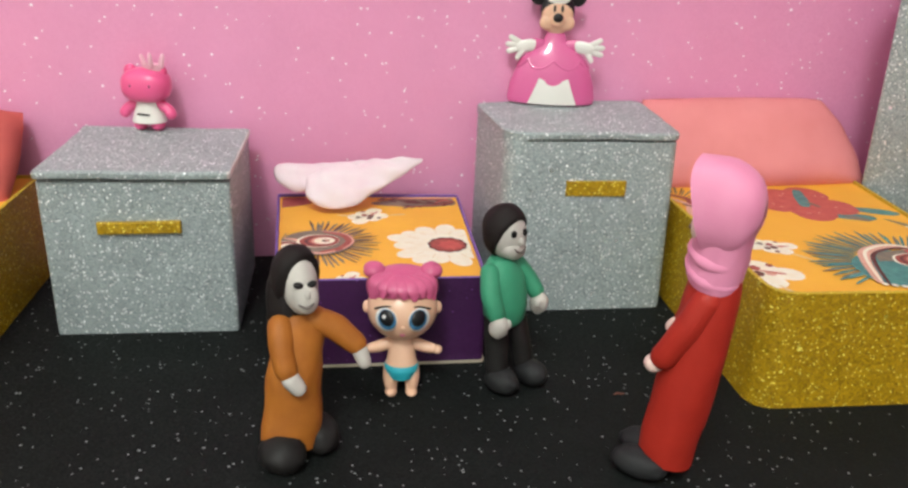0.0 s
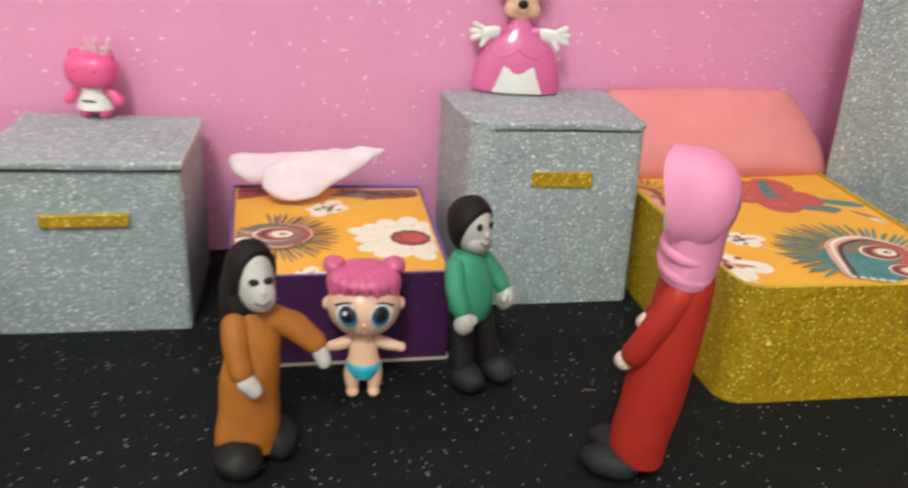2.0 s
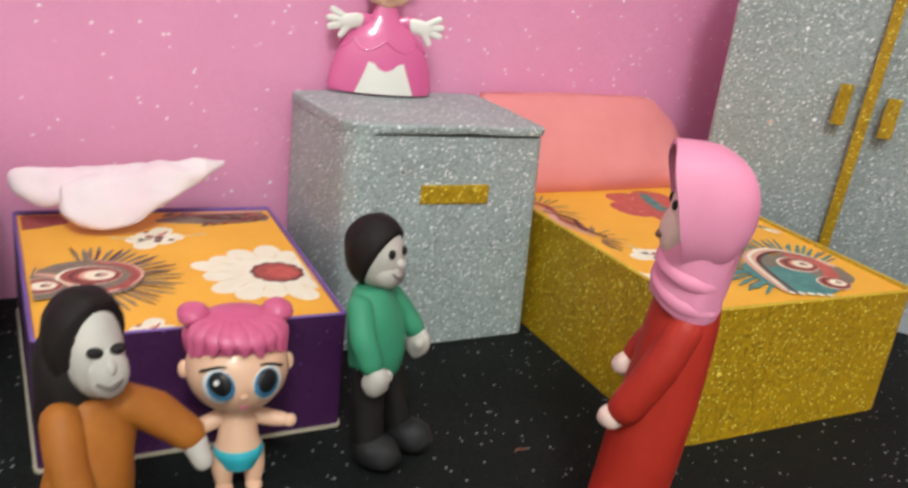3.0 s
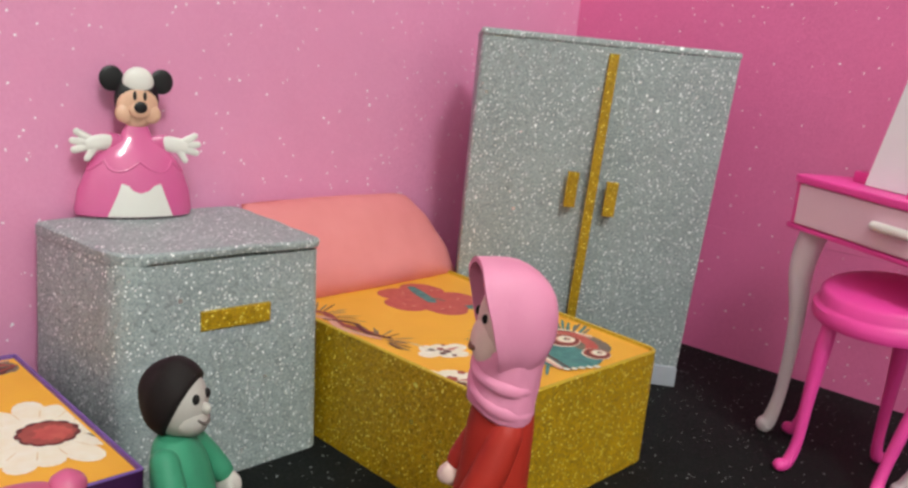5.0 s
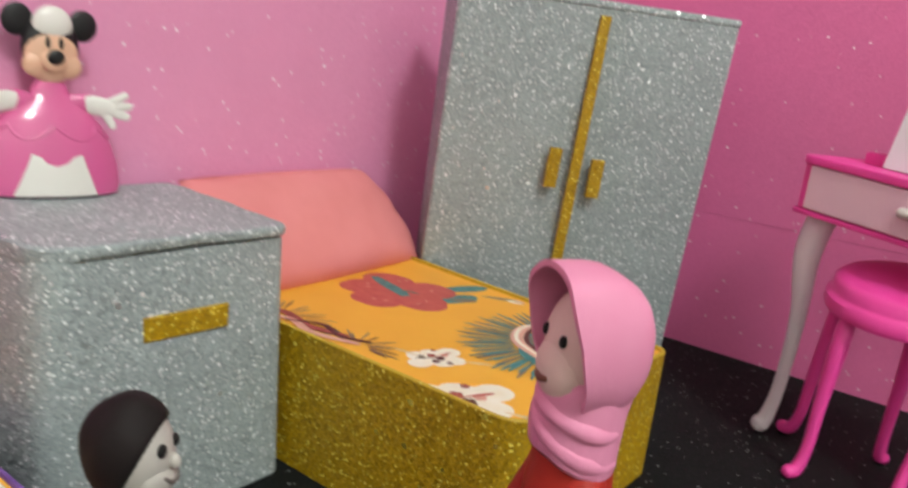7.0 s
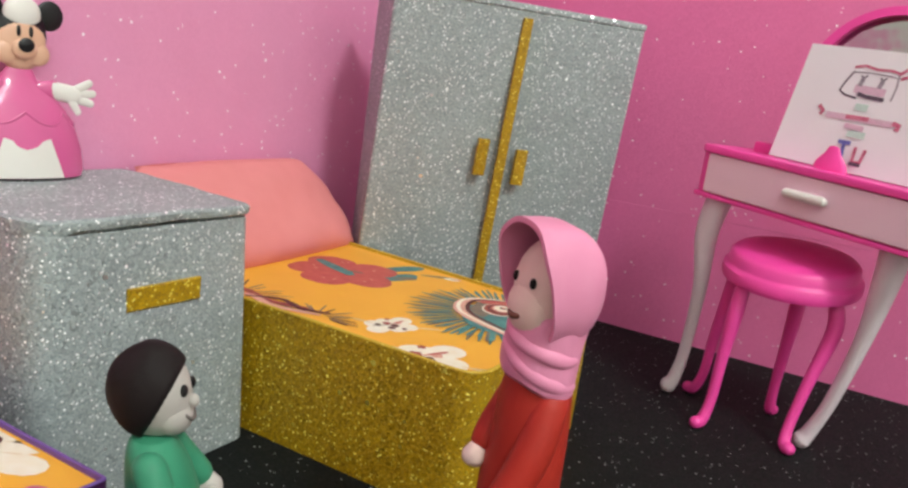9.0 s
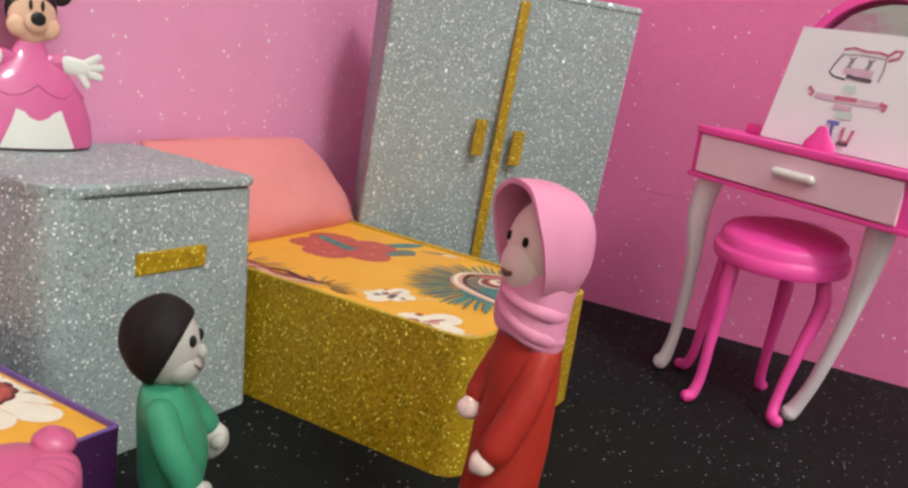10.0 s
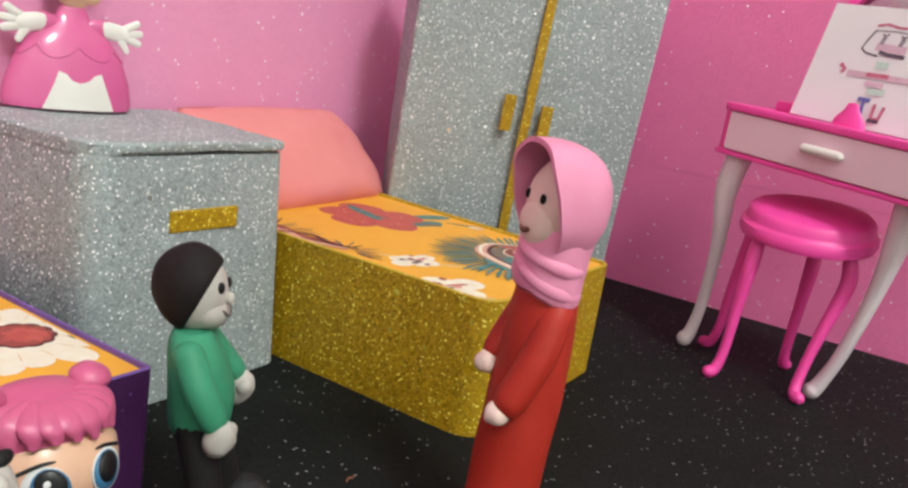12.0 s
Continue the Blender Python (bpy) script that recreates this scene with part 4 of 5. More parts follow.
def add_swept(bm, rows, mi=0, seg=28, steps=6, noise_amp=0.04, seed=0.0):
    """A rolled form whose rings (x, y, z, rx, ry) stand square to its own bent axis."""
    path = smooth_path(rows, steps)
    rings = []
    for i, (x, y, z, rx, ry) in enumerate(path):
        a, b = path[max(0, i - 1)], path[min(len(path) - 1, i + 1)]
        t = (Vector(b[:3]) - Vector(a[:3])).normalized()
        side = (Vector((1, 0, 0)) - t * t.x).normalized()
        up = t.cross(side)
        ring = []
        for k in range(seg):
            q = 2 * math.pi * k / seg
            w = 1 + noise_amp * noise.noise(Vector((math.cos(q) * 1.3 + seed, math.sin(q) * 1.3, z * 45)))
            ring.append(Vector((x, y, z)) + side * rx * w * math.cos(q) + up * ry * w * math.sin(q))
        rings.append(ring)
    add_ring_loft(bm, rings, mi)


def add_cap(bm, centre, radii, keep, mi=0, turn=0.0, seg=64, rings=44, noise_amp=0.04, seed=0.0, sink=0.80):
    """Modelled hair: a shell round a head that dips under the skin where keep() is negative."""
    start = len(bm.verts)
    add_blob(bm, (0, 0, 0), radii, mi, seg=seg, rings=rings, noise_amp=noise_amp, seed=seed)
    bm.verts.ensure_lookup_table()
    m = Matrix.Translation(centre) @ Matrix.Rotation(radians(turn), 4, "Z")
    for v in bm.verts[start:]:
        edge = min(1.0, max(0.0, 0.5 + keep(v.co) / 0.0024))
        v.co *= sink + (1 - sink) * edge * edge * (3 - 2 * edge)
        v.co = m @ v.co


def placed(centre, turn, p):
    """A point on a head that is turned about its own upright axis."""
    return tuple(Vector(centre) + Matrix.Rotation(radians(turn), 3, "Z") @ Vector(p))


# woman in ochre dress: faces local -y
bm = bmesh.new()
add_swept(bm, [(-0.0045, 0.002, 0.0105, 0.0182, 0.0135), (-0.0045, 0.001, 0.020, 0.0186, 0.0140), (-0.0020, 0.0, 0.045, 0.0172, 0.0135), (0.0015, 0.0, 0.070, 0.0160, 0.0125),
               (0.0040, 0.002, 0.086, 0.0158, 0.0112), (0.0050, 0.003, 0.094, 0.0095, 0.0085)], 0, noise_amp=0.12)
# ragged hem
for v in bm.verts:
    if v.co.z < 0.0175:
        v.co.z += 0.0026 * noise.noise(Vector((v.co.x * 260, v.co.y * 260, 2.0)))
add_tube(bm, [(0.014, 0.0, 0.0905, 0.0078), (0.026, -0.002, 0.0835, 0.0080), (0.0365, -0.006, 0.0735, 0.0072)], 0, noise_amp=0.12)
add_tube(bm, [(0.0385, -0.008, 0.0695, 0.0052), (0.0405, -0.010, 0.0625, 0.0045)], 2, noise_amp=0.1)
add_tube(bm, [(-0.0075, -0.003, 0.0890, 0.0076), (-0.0088, -0.009, 0.0770, 0.0076), (-0.0075, -0.0120, 0.0660, 0.0070)], 0, noise_amp=0.12)
add_tube(bm, [(-0.0055, -0.0145, 0.0605, 0.0056), (-0.0020, -0.0160, 0.0555, 0.0050)], 2, noise_amp=0.12)
add_blob(bm, (-0.0125, -0.0085, 0.0115), (0.0148, 0.0165, 0.0115), 1, noise_amp=0.1)
add_blob(bm, (0.0125, 0.0040, 0.0110), (0.0125, 0.0160, 0.0110), 1, noise_amp=0.1, seed=3)
add_blob(bm, (0.0062, 0.0005, 0.1135), (0.0110, 0.0140, 0.0185), 2, noise_amp=0.03)
add_blob(bm, (0.0075, -0.0108, 0.1090), (0.0078, 0.0058, 0.0100), 2, noise_amp=0.03)
add_blob(bm, (0.0076, -0.0146, 0.1125), (0.0022, 0.0030, 0.0034), 2, seg=12, rings=8)
add_cap(bm, (0.0050, 0.0035, 0.1160), (0.0152, 0.0172, 0.0212), lambda p: 0.86 * p.y + 0.30 * p.z + 0.0042 - 0.16 * p.x, 3, turn=10, noise_amp=0.05)
add_blob(bm, (-0.0005, 0.0085, 0.1010), (0.0132, 0.0125, 0.0230), 3, noise_amp=0.08, seed=6)
add_blob(bm, (-0.0068, 0.0090, 0.0870), (0.0072, 0.0085, 0.0220), 3, noise_amp=0.12, seed=9)
for x, tip in ((0.0030, 12), (0.0110, -16)):
    add_blob(bm, (x, -0.0133, 0.1182), (0.0031, 0.0019, 0.0020), 1, turn=(0, tip, 0), seg=12, rings=8)
add_tube(bm, [(0.0026, -0.0150, 0.1068, 0.0007), (0.0062, -0.0166, 0.1052, 0.0009), (0.0100, -0.0158, 0.1066, 0.0009), (0.0118, -0.0140, 0.1082, 0.0006)], 4, seg=8, steps=3)
lean_back(bm, 0.20)
single("clay_figure", bm, [BROWN_CLAY, BLACK_CLAY, WHITE_CLAY, HAIR_CLAY, SMILE_GREY], Matrix.LocRotScale((-0.0300, 0.407, 0), Euler((0, 0, radians(15))), (0.98, 0.95, 0.925)), "clay doll in an ochre dress with long black hair", "doll", "clay dolls", angle=60)

# boy: faces local -y, his head turned a little to one side
bm = bmesh.new()
for s, x, y in ((-1, -0.0128, -0.0060), (1, 0.0108, -0.0105)):
    add_tube(bm, [(s * 0.0080, 0.003, 0.052, 0.0092), (x * 0.92, y * 0.25, 0.032, 0.0084), (x, y * 0.6, 0.014, 0.0082)], 1, noise_amp=0.06)
    add_blob(bm, (x * 1.04, y - 0.0035, 0.0092), (0.0105, 0.0138, 0.0094), 5, noise_amp=0.10, seed=s)
add_body(bm, [(0, 0.003, 0.0455, 0.0130, 0.0105), (0, 0.003, 0.0500, 0.0162, 0.0130), (0, 0.003, 0.064, 0.0170, 0.0142), (0, 0.005, 0.079, 0.0168, 0.0128), (0, 0.007, 0.0885, 0.0125, 0.0100), (0, 0.0075, 0.0925, 0.0080, 0.0075)], 0, noise_amp=0.05)
for s, pts in ((-1, [(-0.0135, 0.005, 0.0845, 0.0070), (-0.0180, -0.001, 0.0720, 0.0072), (-0.0180, -0.0065, 0.0600, 0.0066)]),
               (1, [(0.0135, 0.005, 0.0850, 0.0068), (0.0195, 0.000, 0.0745, 0.0066), (0.0215, -0.0060, 0.0665, 0.0062)])):
    add_tube(bm, pts, 0, noise_amp=0.08)
    x, y, z, _ = pts[-1]
    add_blob(bm, (x + 0.0005 * s, y - 0.0035, z - 0.0085), (0.0062, 0.0066, 0.0088), 2, turn=(24, 0, 0), noise_amp=0.12, seed=s)
    add_blob(bm, (x - s * 0.0045, y - 0.0065, z - 0.0065), (0.0026, 0.0034, 0.0040), 2, turn=(30, 0, 0), seg=12, rings=8)
HEAD, FACING = (0.0050, 0.0078, 0.1085), -5
add_blob(bm, HEAD, (0.0132, 0.0142, 0.0178), 2, turn=(0, 0, FACING), noise_amp=0.03)
add_blob(bm, placed(HEAD, FACING, (0.0, -0.0068, -0.0080)), (0.0098, 0.0082, 0.0085), 2, turn=(0, 0, FACING), noise_amp=0.03)
add_blob(bm, placed(HEAD, FACING, (0.0, -0.0148, -0.0015)), (0.0020, 0.0026, 0.0030), 2, seg=12, rings=8)
add_cap(bm, placed(HEAD, FACING, (0.0, 0.0018, 0.0012)), (0.0160, 0.0168, 0.0198), lambda p: 0.86 * p.y + 0.44 * p.z + 0.0066 - 0.14 * p.x, 3, turn=FACING, noise_amp=0.05)
for x in (-0.0047, 0.0047):
    add_blob(bm, placed(HEAD, FACING, (x, -0.0126, 0.0040)), (0.0024, 0.0016, 0.0026), 1, seg=12, rings=8, turn=(0, 0, FACING))
add_tube(bm, [(*placed(HEAD, FACING, p), r) for p, r in (((-0.0046, -0.0136, -0.0062), 0.0006), ((-0.0020, -0.0150, -0.0086), 0.0009), ((0.0020, -0.0150, -0.0086), 0.0009), ((0.0050, -0.0134, -0.0058), 0.0006))], 4, seg=8, steps=3)
lean_back(bm, 0.05)
single("clay_figure", bm, [GREEN_CLAY, BLACK_CLAY, WHITE_CLAY, HAIR_CLAY, SMILE_GREY, SHOE_CLAY], Matrix.LocRotScale((0.1105, 0.4875, 0), Euler((0, 0, radians(35))), (1.0, 1.0, 1.0)), "clay doll in a green shirt and black trousers", "doll", "clay dolls", angle=60)

# girl in red: faces local -y, the dress bent to one side towards its hem
bm = bmesh.new()
add_swept(bm, [(0.0075, -0.0090, 0.0120, 0.0160, 0.0162), (0.0068, -0.0075, 0.030, 0.0170, 0.0168), (0.0050, -0.0045, 0.056, 0.0180, 0.0170), (0.0025, -0.0015, 0.086, 0.0182, 0.0165),
               (0.0008, 0.001, 0.118, 0.0172, 0.0150), (0.0, 0.002, 0.138, 0.0140, 0.0125)], 0, noise_amp=0.05)
for s, pts in ((1, [(0.0115, 0.001, 0.1210, 0.0082), (0.0165, -0.0065, 0.1020, 0.0084), (0.0165, -0.0165, 0.0820, 0.0078)]),
               (-1, [(-0.0120, 0.001, 0.1210, 0.0078), (-0.0135, -0.0060, 0.1060, 0.0074), (-0.0110, -0.0125, 0.0960, 0.0068)])):
    add_tube(bm, pts, 0, noise_amp=0.08)
    x, y, z, _ = pts[-1]
    add_blob(bm, (x - 0.0010 * s, y - 0.0045, z - 0.0060), (0.0058, 0.0066, 0.0056), 2, turn=(28, 0, 0), noise_amp=0.12, seed=s)
for x, y, q in ((-0.0025, -0.0215, 1), (0.0185, -0.0205, 2)):
    add_blob(bm, (x, y, 0.0092), (0.0112, 0.0180, 0.0092), 5, noise_amp=0.08, seed=q)
# face with a fuller lower half, in the shade of the scarf
add_blob(bm, (0.0, -0.0018, 0.1670), (0.0178, 0.0122, 0.0215), 2, noise_amp=0.03)
add_blob(bm, (0.0, -0.0082, 0.1590), (0.0134, 0.0082, 0.0125), 2, noise_amp=0.04)
for x in (-0.0068, 0.0068):
    add_blob(bm, (x, -0.0131, 0.1710), (0.0017, 0.0014, 0.0023), 3, seg=10, rings=6)
add_tube(bm, [(-0.0036, -0.0155, 0.1567, 0.0012), (0, -0.0163, 0.1559, 0.0015), (0.0036, -0.0155, 0.1567, 0.0012)], 4, seg=8, steps=3)
# scarf: a shell open in front, its upper brim standing out over the face
nseg = 48
hc = Vector((0.0, 0.0, 0.1685))


def scarf_ring(u, k, grow=1.0):
    ring = []
    for i in range(nseg):
        a = 2 * math.pi * i / nseg
        c, s = math.cos(a), math.sin(a)
        e = 2.0 / 2.5
        sx, sz = math.copysign(abs(c) ** e, c), math.copysign(abs(s) ** e, s)
        back = 0.0205 if s > 0 else 0.0205 - 0.0060 * s * s
        brim = -0.0122 - 0.0062 * s - 0.0012 * math.sin(3 * a)
        y = back + (brim - back) * u
        w = 1 + 0.05 * noise.noise(Vector((c * 1.6, y * 70, s * 1.6)))
        narrow = 1 - 0.10 * max(0.0, -s) - 0.03 * u * max(0.0, s)
        high = 0.0278 if s > 0 else 0.0250
        ring.append(hc + Vector((sx * 0.0228 * k * w * narrow * grow, y, sz * high * k * w * grow)))
    return ring


rows = [(u, (1 - (1 - min(1.0, u / 0.62)) ** 2.3) ** (1 / 2.3)) for u in (0.004, 0.03, 0.08, 0.15, 0.25, 0.37, 0.5, 0.62, 0.75, 0.88, 0.97, 1.0)]
shell = [scarf_ring(u, max(0.06, k)) for u, k in rows]
shell += [scarf_ring(u, k, 0.915) for u, k in reversed(rows[5:])]
vs = [[bm.verts.new(p) for p in ring] for ring in shell]
for a, b in zip(vs, vs[1:]):
    for k in range(nseg):
        bm.faces.new((a[k], a[(k + 1) % nseg], b[(k + 1) % nseg], b[k])).material_index = 1
bm.faces.new(vs[0]).material_index = 1
# the scarf's neck, wrapped, with an uneven lower edge
collar = []
for z, rx, ry, cy in ((0.1295, 0.0168, 0.0140, 0.0), (0.1312, 0.0184, 0.0154, 0.0), (0.1370, 0.0184, 0.0156, 0.0), (0.1430, 0.0178, 0.0156, 0.001), (0.1490, 0.0180, 0.0158, 0.001), (0.1570, 0.0188, 0.0158, 0.002), (0.1650, 0.0176, 0.0138, 0.006)):
    ring = []
    for k in range(nseg):
        a = 2 * math.pi * k / nseg
        dip = (0.0055 * max(0.0, math.cos(a - 0.5)) - 0.0030 * max(0.0, -math.cos(a))) * max(0.0, 1 - (z - 0.1295) / 0.025)
        w = 1 + 0.06 * noise.noise(Vector((math.cos(a) * 2.2, math.sin(a) * 2.2, z * 80)))
        ring.append(Vector((rx * w * math.cos(a), cy + ry * w * math.sin(a), z - dip)))
    collar.append(ring)
add_ring_loft(bm, collar, 1)
for lift, fat, seed in ((-0.002, 0.0040, 1.0), (0.0070, 0.0034, 4.0)):
    pts = []
    for k in range(11):
        a = -2.35 + 3.9 * k / 10
        z = 0.1395 + lift - (0.0075 - 0.35 * lift) * math.sin((a + 1.2) * 0.8)
        pts.append((0.0162 * math.cos(a), 0.0132 * math.sin(a), z, fat * (0.45 + 0.55 * math.sin(math.pi * (k + 0.6) / 11.2))))
    add_tube(bm, pts, 1, noise_amp=0.35, seed=seed, flat=0.8)
single("clay_figure", bm, [RED_CLAY, PINK_CLAY, FLESH_CLAY, BLACK_CLAY, LASH_BROWN, SHOE_CLAY], pose(0.1990, 0.3790, 0, 0, 0, -126), "tall clay doll in a red dress and pink headscarf", "doll", "clay dolls", angle=60)

# plastic doll with a big round head: faces local -y
bm = bmesh.new()
add_blob(bm, (0, 0, 0.0610), (0.0258, 0.0220, 0.0222), 0, seg=32, rings=20)
add_blob(bm, (0, 0.0050, 0.0745), (0.0266, 0.0235, 0.0192), 1, seg=40, rings=24, turn=(-20, 0, 0), noise_amp=0.02)
for k, (u, sweep, drop, fat) in enumerate(((-1.0, -0.10, 0.0105, 0.0048), (-0.78, -0.12, 0.0080, 0.0052), (-0.55, 0.10, 0.0052, 0.0054), (-0.30, 0.16, 0.0040, 0.0056), (-0.05, 0.20, 0.0046, 0.0058),
                                           (0.20, 0.22, 0.0062, 0.0058), (0.45, 0.16, 0.0046, 0.0056), (0.72, 0.12, 0.0074, 0.0052), (1.0, 0.06, 0.0110, 0.0048))):
    # broad fringe locks, swept over the brow to one side
    rows = []
    for f, out, z, r in ((0.30, 0.62, 0.0905, 0.55), (0.62, 0.80, 0.0878, 0.9), (0.88, 0.955, 0.0828, 1.0), (1.0, 1.005, 0.0815 - drop, 0.42)):
        q = u + sweep * (f - 0.6)
        rows.append((0.0228 * math.sin(q * 1.3) * (0.35 + 0.65 * f), -0.0203 * math.cos(q * 1.2) * out, z, fat * r))
    add_tube(bm, rows, 1, seg=12, flat=0.5, hint=(1, 0, 0))
for s in (-1, 1):
    add_blob(bm, (s * 0.0208, 0.004, 0.0905), (0.0082, 0.0080, 0.0080), 1, noise_amp=0.08, seed=s)
    add_tube(bm, [(s * 0.0150, 0.002, 0.0865, 0.0045), (s * 0.0190, 0.003, 0.0890, 0.0050)], 1, seg=10)
    add_blob(bm, (s * 0.0258, 0.002, 0.0600), (0.0032, 0.0030, 0.0046), 0)
    add_blob(bm, (s * 0.0116, -0.0185, 0.0600), (0.0086, 0.0030, 0.0082), 5, seg=20, rings=12, turn=(0, 0, s * 28))
    add_blob(bm, (s * 0.0112, -0.0196, 0.0604), (0.0076, 0.0027, 0.0074), 4, seg=20, rings=12, turn=(0, 0, s * 28))
    add_blob(bm, (s * 0.0112, -0.0208, 0.0616), (0.0060, 0.0021, 0.0062), 3, seg=20, rings=12, turn=(0, 0, s * 28))
    # white dot: a catchlight painted on the pupil
    add_blob(bm, (s * 0.0112 - 0.0020, -0.0226, 0.0636), (0.0015, 0.0007, 0.0015), 5, seg=10, rings=6)
    add_tube(bm, [(s * 0.0080, -0.0196, 0.0694, 0.0003), (s * 0.0125, -0.0182, 0.0690, 0.0007), (s * 0.0196, -0.0143, 0.0660, 0.0007)], 3, seg=8, steps=4)
    add_tube(bm, [(s * 0.0086, -0.0169, 0.0736, 0.0002), (s * 0.0112, -0.0160, 0.0736, 0.0003), (s * 0.0140, -0.0150, 0.0724, 0.0002)], 6, seg=6, steps=2)
    add_tube(bm, [(s * 0.0090, 0.001, 0.0345, 0.0040), (s * 0.0165, 0.0, 0.0325, 0.0038), (s * 0.0225, -0.002, 0.0322, 0.0032)], 0)
    add_blob(bm, (s * 0.0260, -0.003, 0.0318), (0.0036, 0.0028, 0.0030), 0)
    add_tube(bm, [(s * 0.0068, 0.0, 0.0185, 0.0064), (s * 0.0078, 0.0, 0.0105, 0.0056), (s * 0.0074, -0.0005, 0.0045, 0.0042)], 0)
    add_blob(bm, (s * 0.0075, -0.0022, 0.0026), (0.0044, 0.0060, 0.0026), 0)
add_body(bm, [(0, 0, 0.012, 0.0085, 0.0075), (0, 0, 0.018, 0.0122, 0.0098), (0, 0, 0.026, 0.0105, 0.0086), (0, 0, 0.034, 0.0092, 0.0075), (0, 0, 0.042, 0.0060, 0.0058)], 0, noise_amp=0.0)
add_body(bm, [(0, 0, 0.0125, 0.0092, 0.0082), (0, 0, 0.0185, 0.0128, 0.0104), (0, 0, 0.0220, 0.0120, 0.0098)], 2, noise_amp=0.0)
add_blob(bm, (0, -0.0216, 0.0550), (0.0018, 0.0012, 0.0012), 0)
add_tube(bm, [(-0.0014, -0.0203, 0.0496, 0.0005), (0, -0.0206, 0.0492, 0.0006), (0.0014, -0.0203, 0.0496, 0.0005)], 1, seg=8, steps=3)
for v in bm.verts:
    # longer body, higher face, flatter hair
    z = v.co.z
    v.co.z = z * 1.10 if z < 0.042 else z + 0.0042 if z < 0.075 else 0.0792 + (z - 0.075) * 0.74
lean_back(bm, 0.25)
single("plastic_doll", bm, [PEACH, HAIR_PINK, TURQUOISE, EYE_BLACK, EYE_BLUE, EYE_WHITE, LASH_BROWN], Matrix.LocRotScale((0.0342, 0.4735, 0), Euler((0, 0, radians(-3))), (0.94, 0.93, 0.915)), "small plastic doll with pink hair buns and turquoise pants", "doll", angle=60)

# pink figurine with a crown
bm = bmesh.new()
add_blob(bm, (0, 0, 0.0425), (0.0222, 0.0180, 0.0160), 0, seg=28, rings=16, power=0.78)
for s in (-1, 1):
    add_blob(bm, (s * 0.0140, 0.001, 0.0552), (0.0060, 0.0050, 0.0058), 0, turn=(0, s * 24, 0))
    add_blob(bm, (s * 0.0080, -0.001, 0.0055), (0.0064, 0.0075, 0.0055), 0)
    add_blob(bm, (s * 0.0085, -0.0166, 0.0440), (0.0011, 0.0009, 0.0016), 2, seg=10, rings=6)
    add_tube(bm, [(s * 0.011, 0, 0.0255, 0.0050), (s * 0.0185, -0.001, 0.0205, 0.0050), (s * 0.0215, -0.002, 0.0165, 0.0052)], 0)
add_body(bm, [(0, 0, 0.0080, 0.0150, 0.0120), (0, 0, 0.0095, 0.0158, 0.0125), (0, 0, 0.018, 0.0130, 0.0105), (0, 0, 0.0285, 0.0098, 0.0085)], 1, noise_amp=0.0)
add_body(bm, [(0.0085, 0, 0.0565, 0.0085, 0.0066), (0.0085, 0, 0.0620, 0.0092, 0.0072)], 3, noise_amp=0.0)
for k in range(5):
    a = 2 * math.pi * k / 5 - math.pi / 2
    add_tube(bm, [(0.0085 + 0.0080 * math.cos(a), 0.0062 * math.sin(a), 0.061, 0.0028), (0.0085 + 0.0102 * math.cos(a), 0.0085 * math.sin(a), 0.0690, 0.0018)], 3, seg=8, steps=2)
add_tube(bm, [(-0.006, -0.0112, 0.0172, 0.0009), (0.004, -0.0114, 0.0166, 0.0009)], 2, seg=6, steps=3)
single("toy_figurine", bm, [FIGURE_PINK, TOY_WHITE, EYE_BLACK, CROWN_PINK], Matrix.LocRotScale((-0.1685, 0.690, 0.1312), Euler((0, 0, radians(-8))), (0.9, 0.9, 0.9)), "small pink plastic figurine with white dress and crown", "figurine", "figurines", angle=60)

# pink figurine with a wide skirt and round dark ears
bm = bmesh.new()
add_lathe(bm, [(0.036, 0.0), (0.0415, 0.001), (0.0425, 0.005), (0.0405, 0.018), (0.036, 0.030), (0.0345, 0.0325), (0.034, 0.0335), (0.030, 0.041), (0.022, 0.049), (0.0125, 0.055), (0.0095, 0.062), (0.006, 0.068)], 0, seg=48)
for s in (-1, 1):
    add_tube(bm, [(s * 0.013, -0.003, 0.052, 0.0065), (s * 0.020, -0.005, 0.0530, 0.0068)], 0)
    add_tube(bm, [(s * 0.020, -0.006, 0.0535, 0.0056), (s * 0.027, -0.009, 0.0525, 0.0058), (s * 0.032, -0.010, 0.0515, 0.0056)], 1)
    for dz, dx in ((0.0065, 0.010), (0.0015, 0.0125), (-0.0035, 0.0115)):
        add_tube(bm, [(s * 0.032, -0.010, 0.0515 + dz * 0.4, 0.0030), (s * (0.032 + dx), -0.011, 0.0515 + dz * 1.25, 0.0026)], 1, seg=10, steps=3)
    add_tube(bm, [(s * 0.030, -0.011, 0.0495, 0.0030), (s * 0.035, -0.013, 0.0415, 0.0024)], 1, seg=10, steps=3)
    add_blob(bm, (s * 0.0178, 0.003, 0.0975), (0.0086, 0.0042, 0.0090), 2, seg=20, rings=12)
    add_blob(bm, (s * 0.0088, -0.0085, 0.0740), (0.0078, 0.0075, 0.0070), 3)
add_blob(bm, (0, 0.001, 0.0840), (0.0160, 0.0155, 0.0185), 2, seg=24, rings=14)
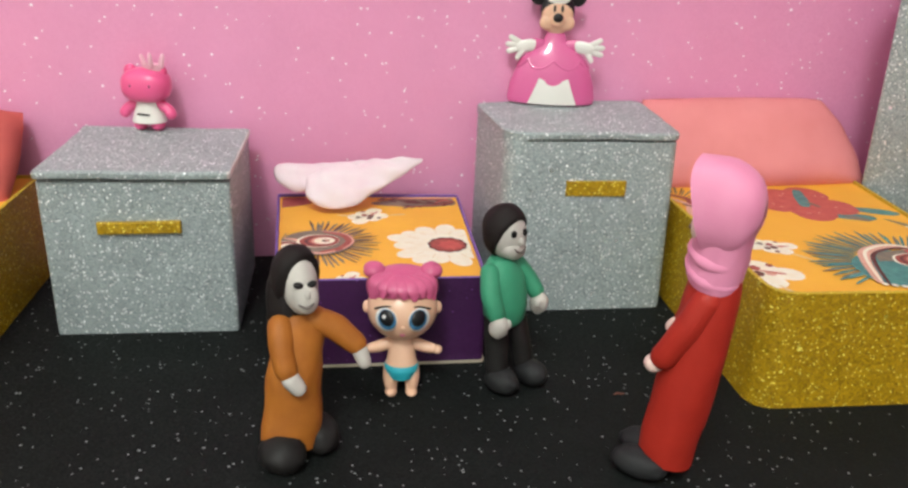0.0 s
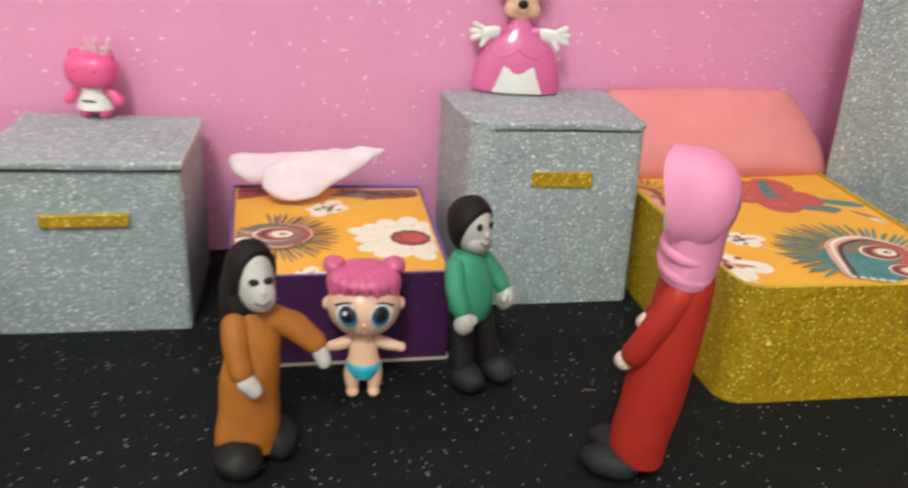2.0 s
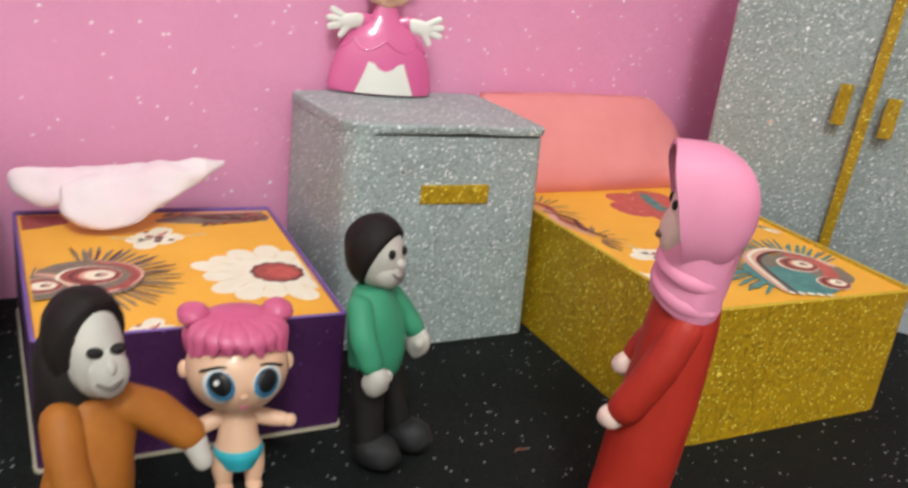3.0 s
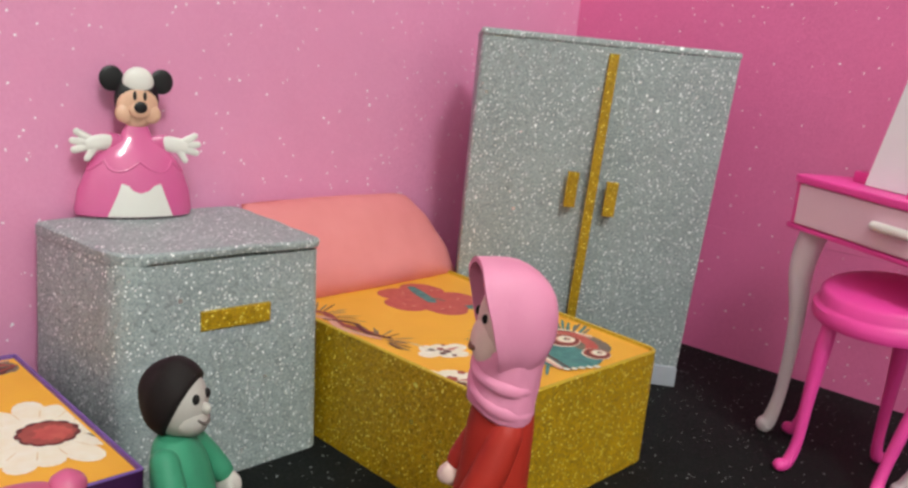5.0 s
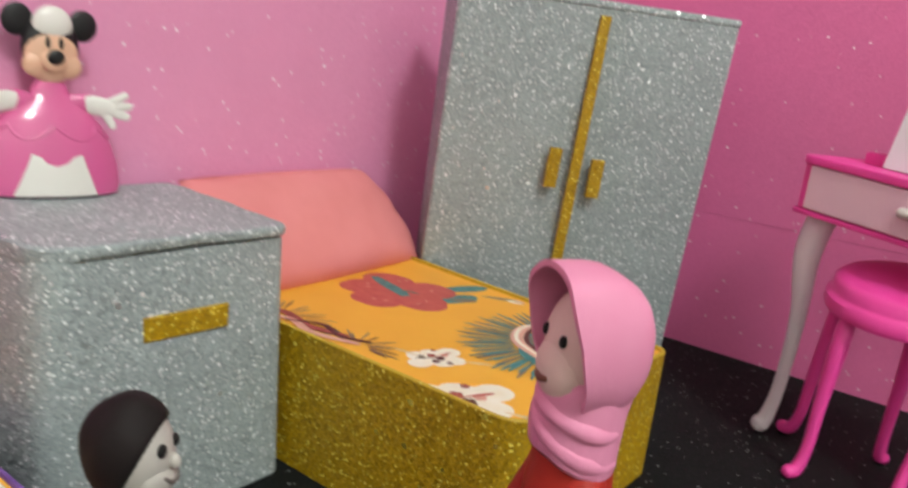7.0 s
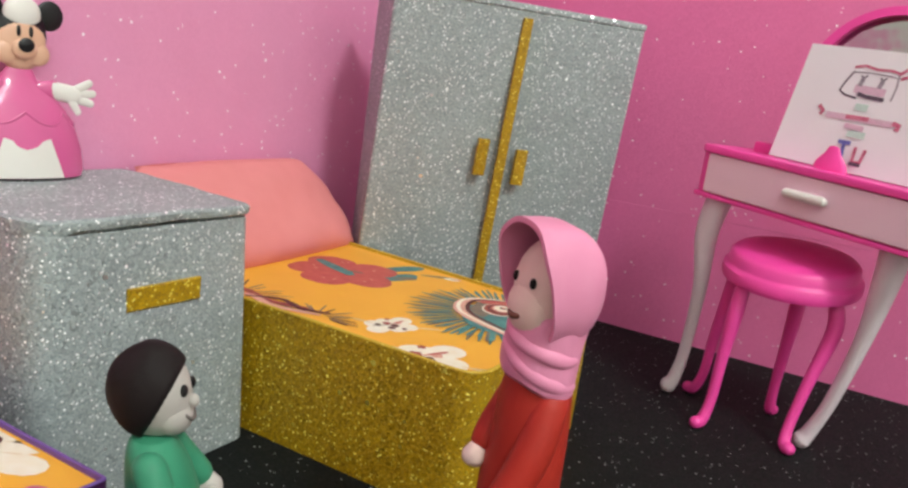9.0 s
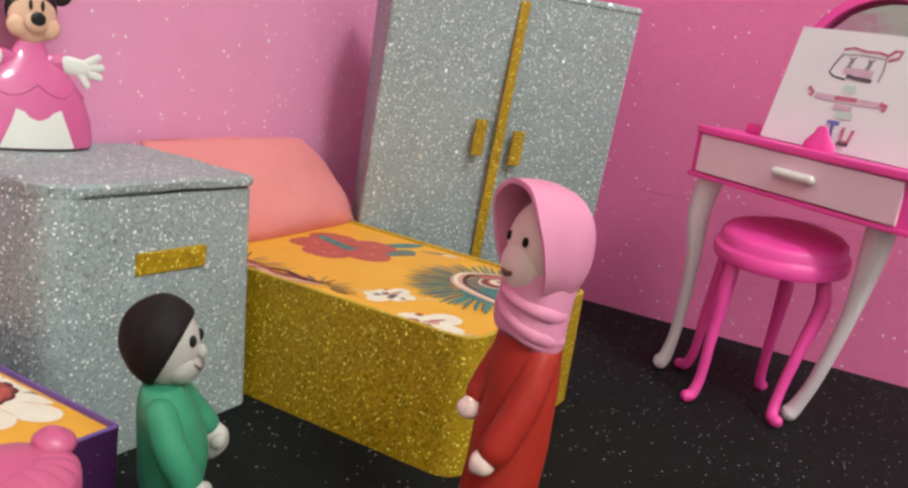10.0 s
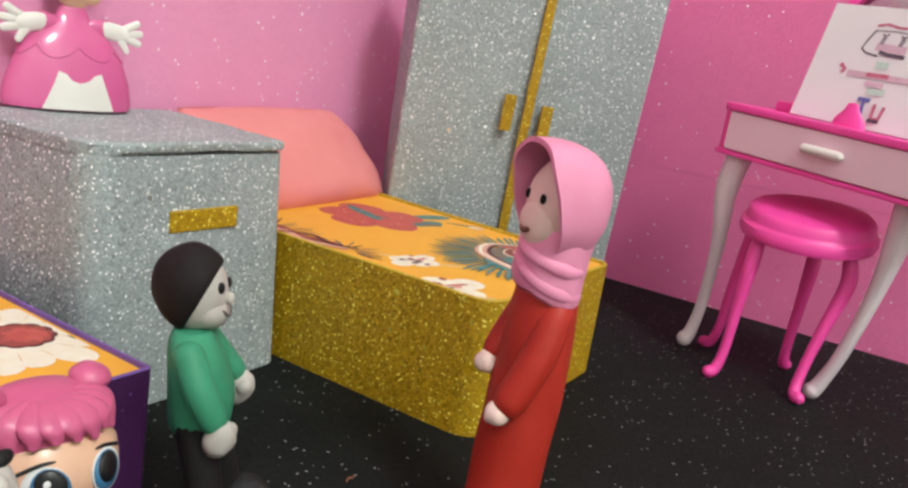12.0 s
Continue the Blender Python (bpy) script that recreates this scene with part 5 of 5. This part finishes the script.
add_blob(bm, (0, -0.003, 0.0800), (0.0150, 0.0140, 0.0165), 3, seg=24, rings=14)
add_blob(bm, (0, -0.004, 0.0965), (0.0112, 0.0112, 0.0105), 1, seg=24, rings=14)
add_blob(bm, (0, -0.0165, 0.0765), (0.0078, 0.0065, 0.0060), 3)
add_blob(bm, (0, -0.0225, 0.0790), (0.0048, 0.0038, 0.0042), 2)
for s in (-1, 1):
    add_blob(bm, (s * 0.0036, -0.0162, 0.0868), (0.0013, 0.0012, 0.0034), 2, seg=10, rings=6, turn=(-14, 0, 0))
# scalloped edge of the bodice over the skirt
for k in range(7):
    a0 = 2 * math.pi * k / 7 + 0.2
    pts = []
    for q in range(7):
        a = a0 + 2 * math.pi / 7 * q / 6
        z = 0.0405 - 0.0075 * math.sin(math.pi * q / 6)
        r = 0.0345 - (z - 0.0325) * 0.53 + 0.0004
        pts.append((r * math.cos(a), r * math.sin(a), z, 0.0009))
    add_tube(bm, pts, 0, seg=8, steps=2)
# white apron following the skirt
apron = []
for z, half in ((0.0012, 0.0235), (0.009, 0.0202), (0.018, 0.0165), (0.0250, 0.0140)):
    r = 0.0432 if z < 0.006 else 0.0432 - (z - 0.006) * 0.155 - max(0, z - 0.018) * 0.25
    row = []
    for k in range(17):
        u = -1 + k / 8
        top_cut = z - (0.0062 * (1 - abs(u)) ** 1.3 if z > 0.02 else 0)
        a = math.asin(max(-0.95, min(0.95, u * half / r)))
        row.append(bm.verts.new((r * math.sin(a), -r * math.cos(a), top_cut)))
    apron.append(row)
for a, b in zip(apron, apron[1:]):
    for k in range(16):
        bm.faces.new((a[k], a[k + 1], b[k + 1], b[k])).material_index = 1
single("toy_figurine", bm, [TOY_PINK, TOY_WHITE, EYE_BLACK, PEACH], Matrix.LocRotScale((0.1855, 0.7215, 0.1545), Euler((0, 0, radians(-8))), (0.96, 0.40, 0.98)), "glossy pink plastic figurine with dark round ears", "figurine", "figurines", angle=50)

# a scrap of lint on the floor
bm = bmesh.new()
add_tube(bm, [(-0.0035, 0.0, 0.0007, 0.0005), (-0.001, 0.0006, 0.0013, 0.0007), (0.0015, -0.0003, 0.0012, 0.0006), (0.0042, 0.0005, 0.0007, 0.0004)], 0, seg=8, steps=4, noise_amp=0.4)
single("lint", bm, LASH_BROWN, pose(0.188, 0.463, 0, 0, 0, 4), "brown scrap of lint on the black floor", "lint", angle=60)
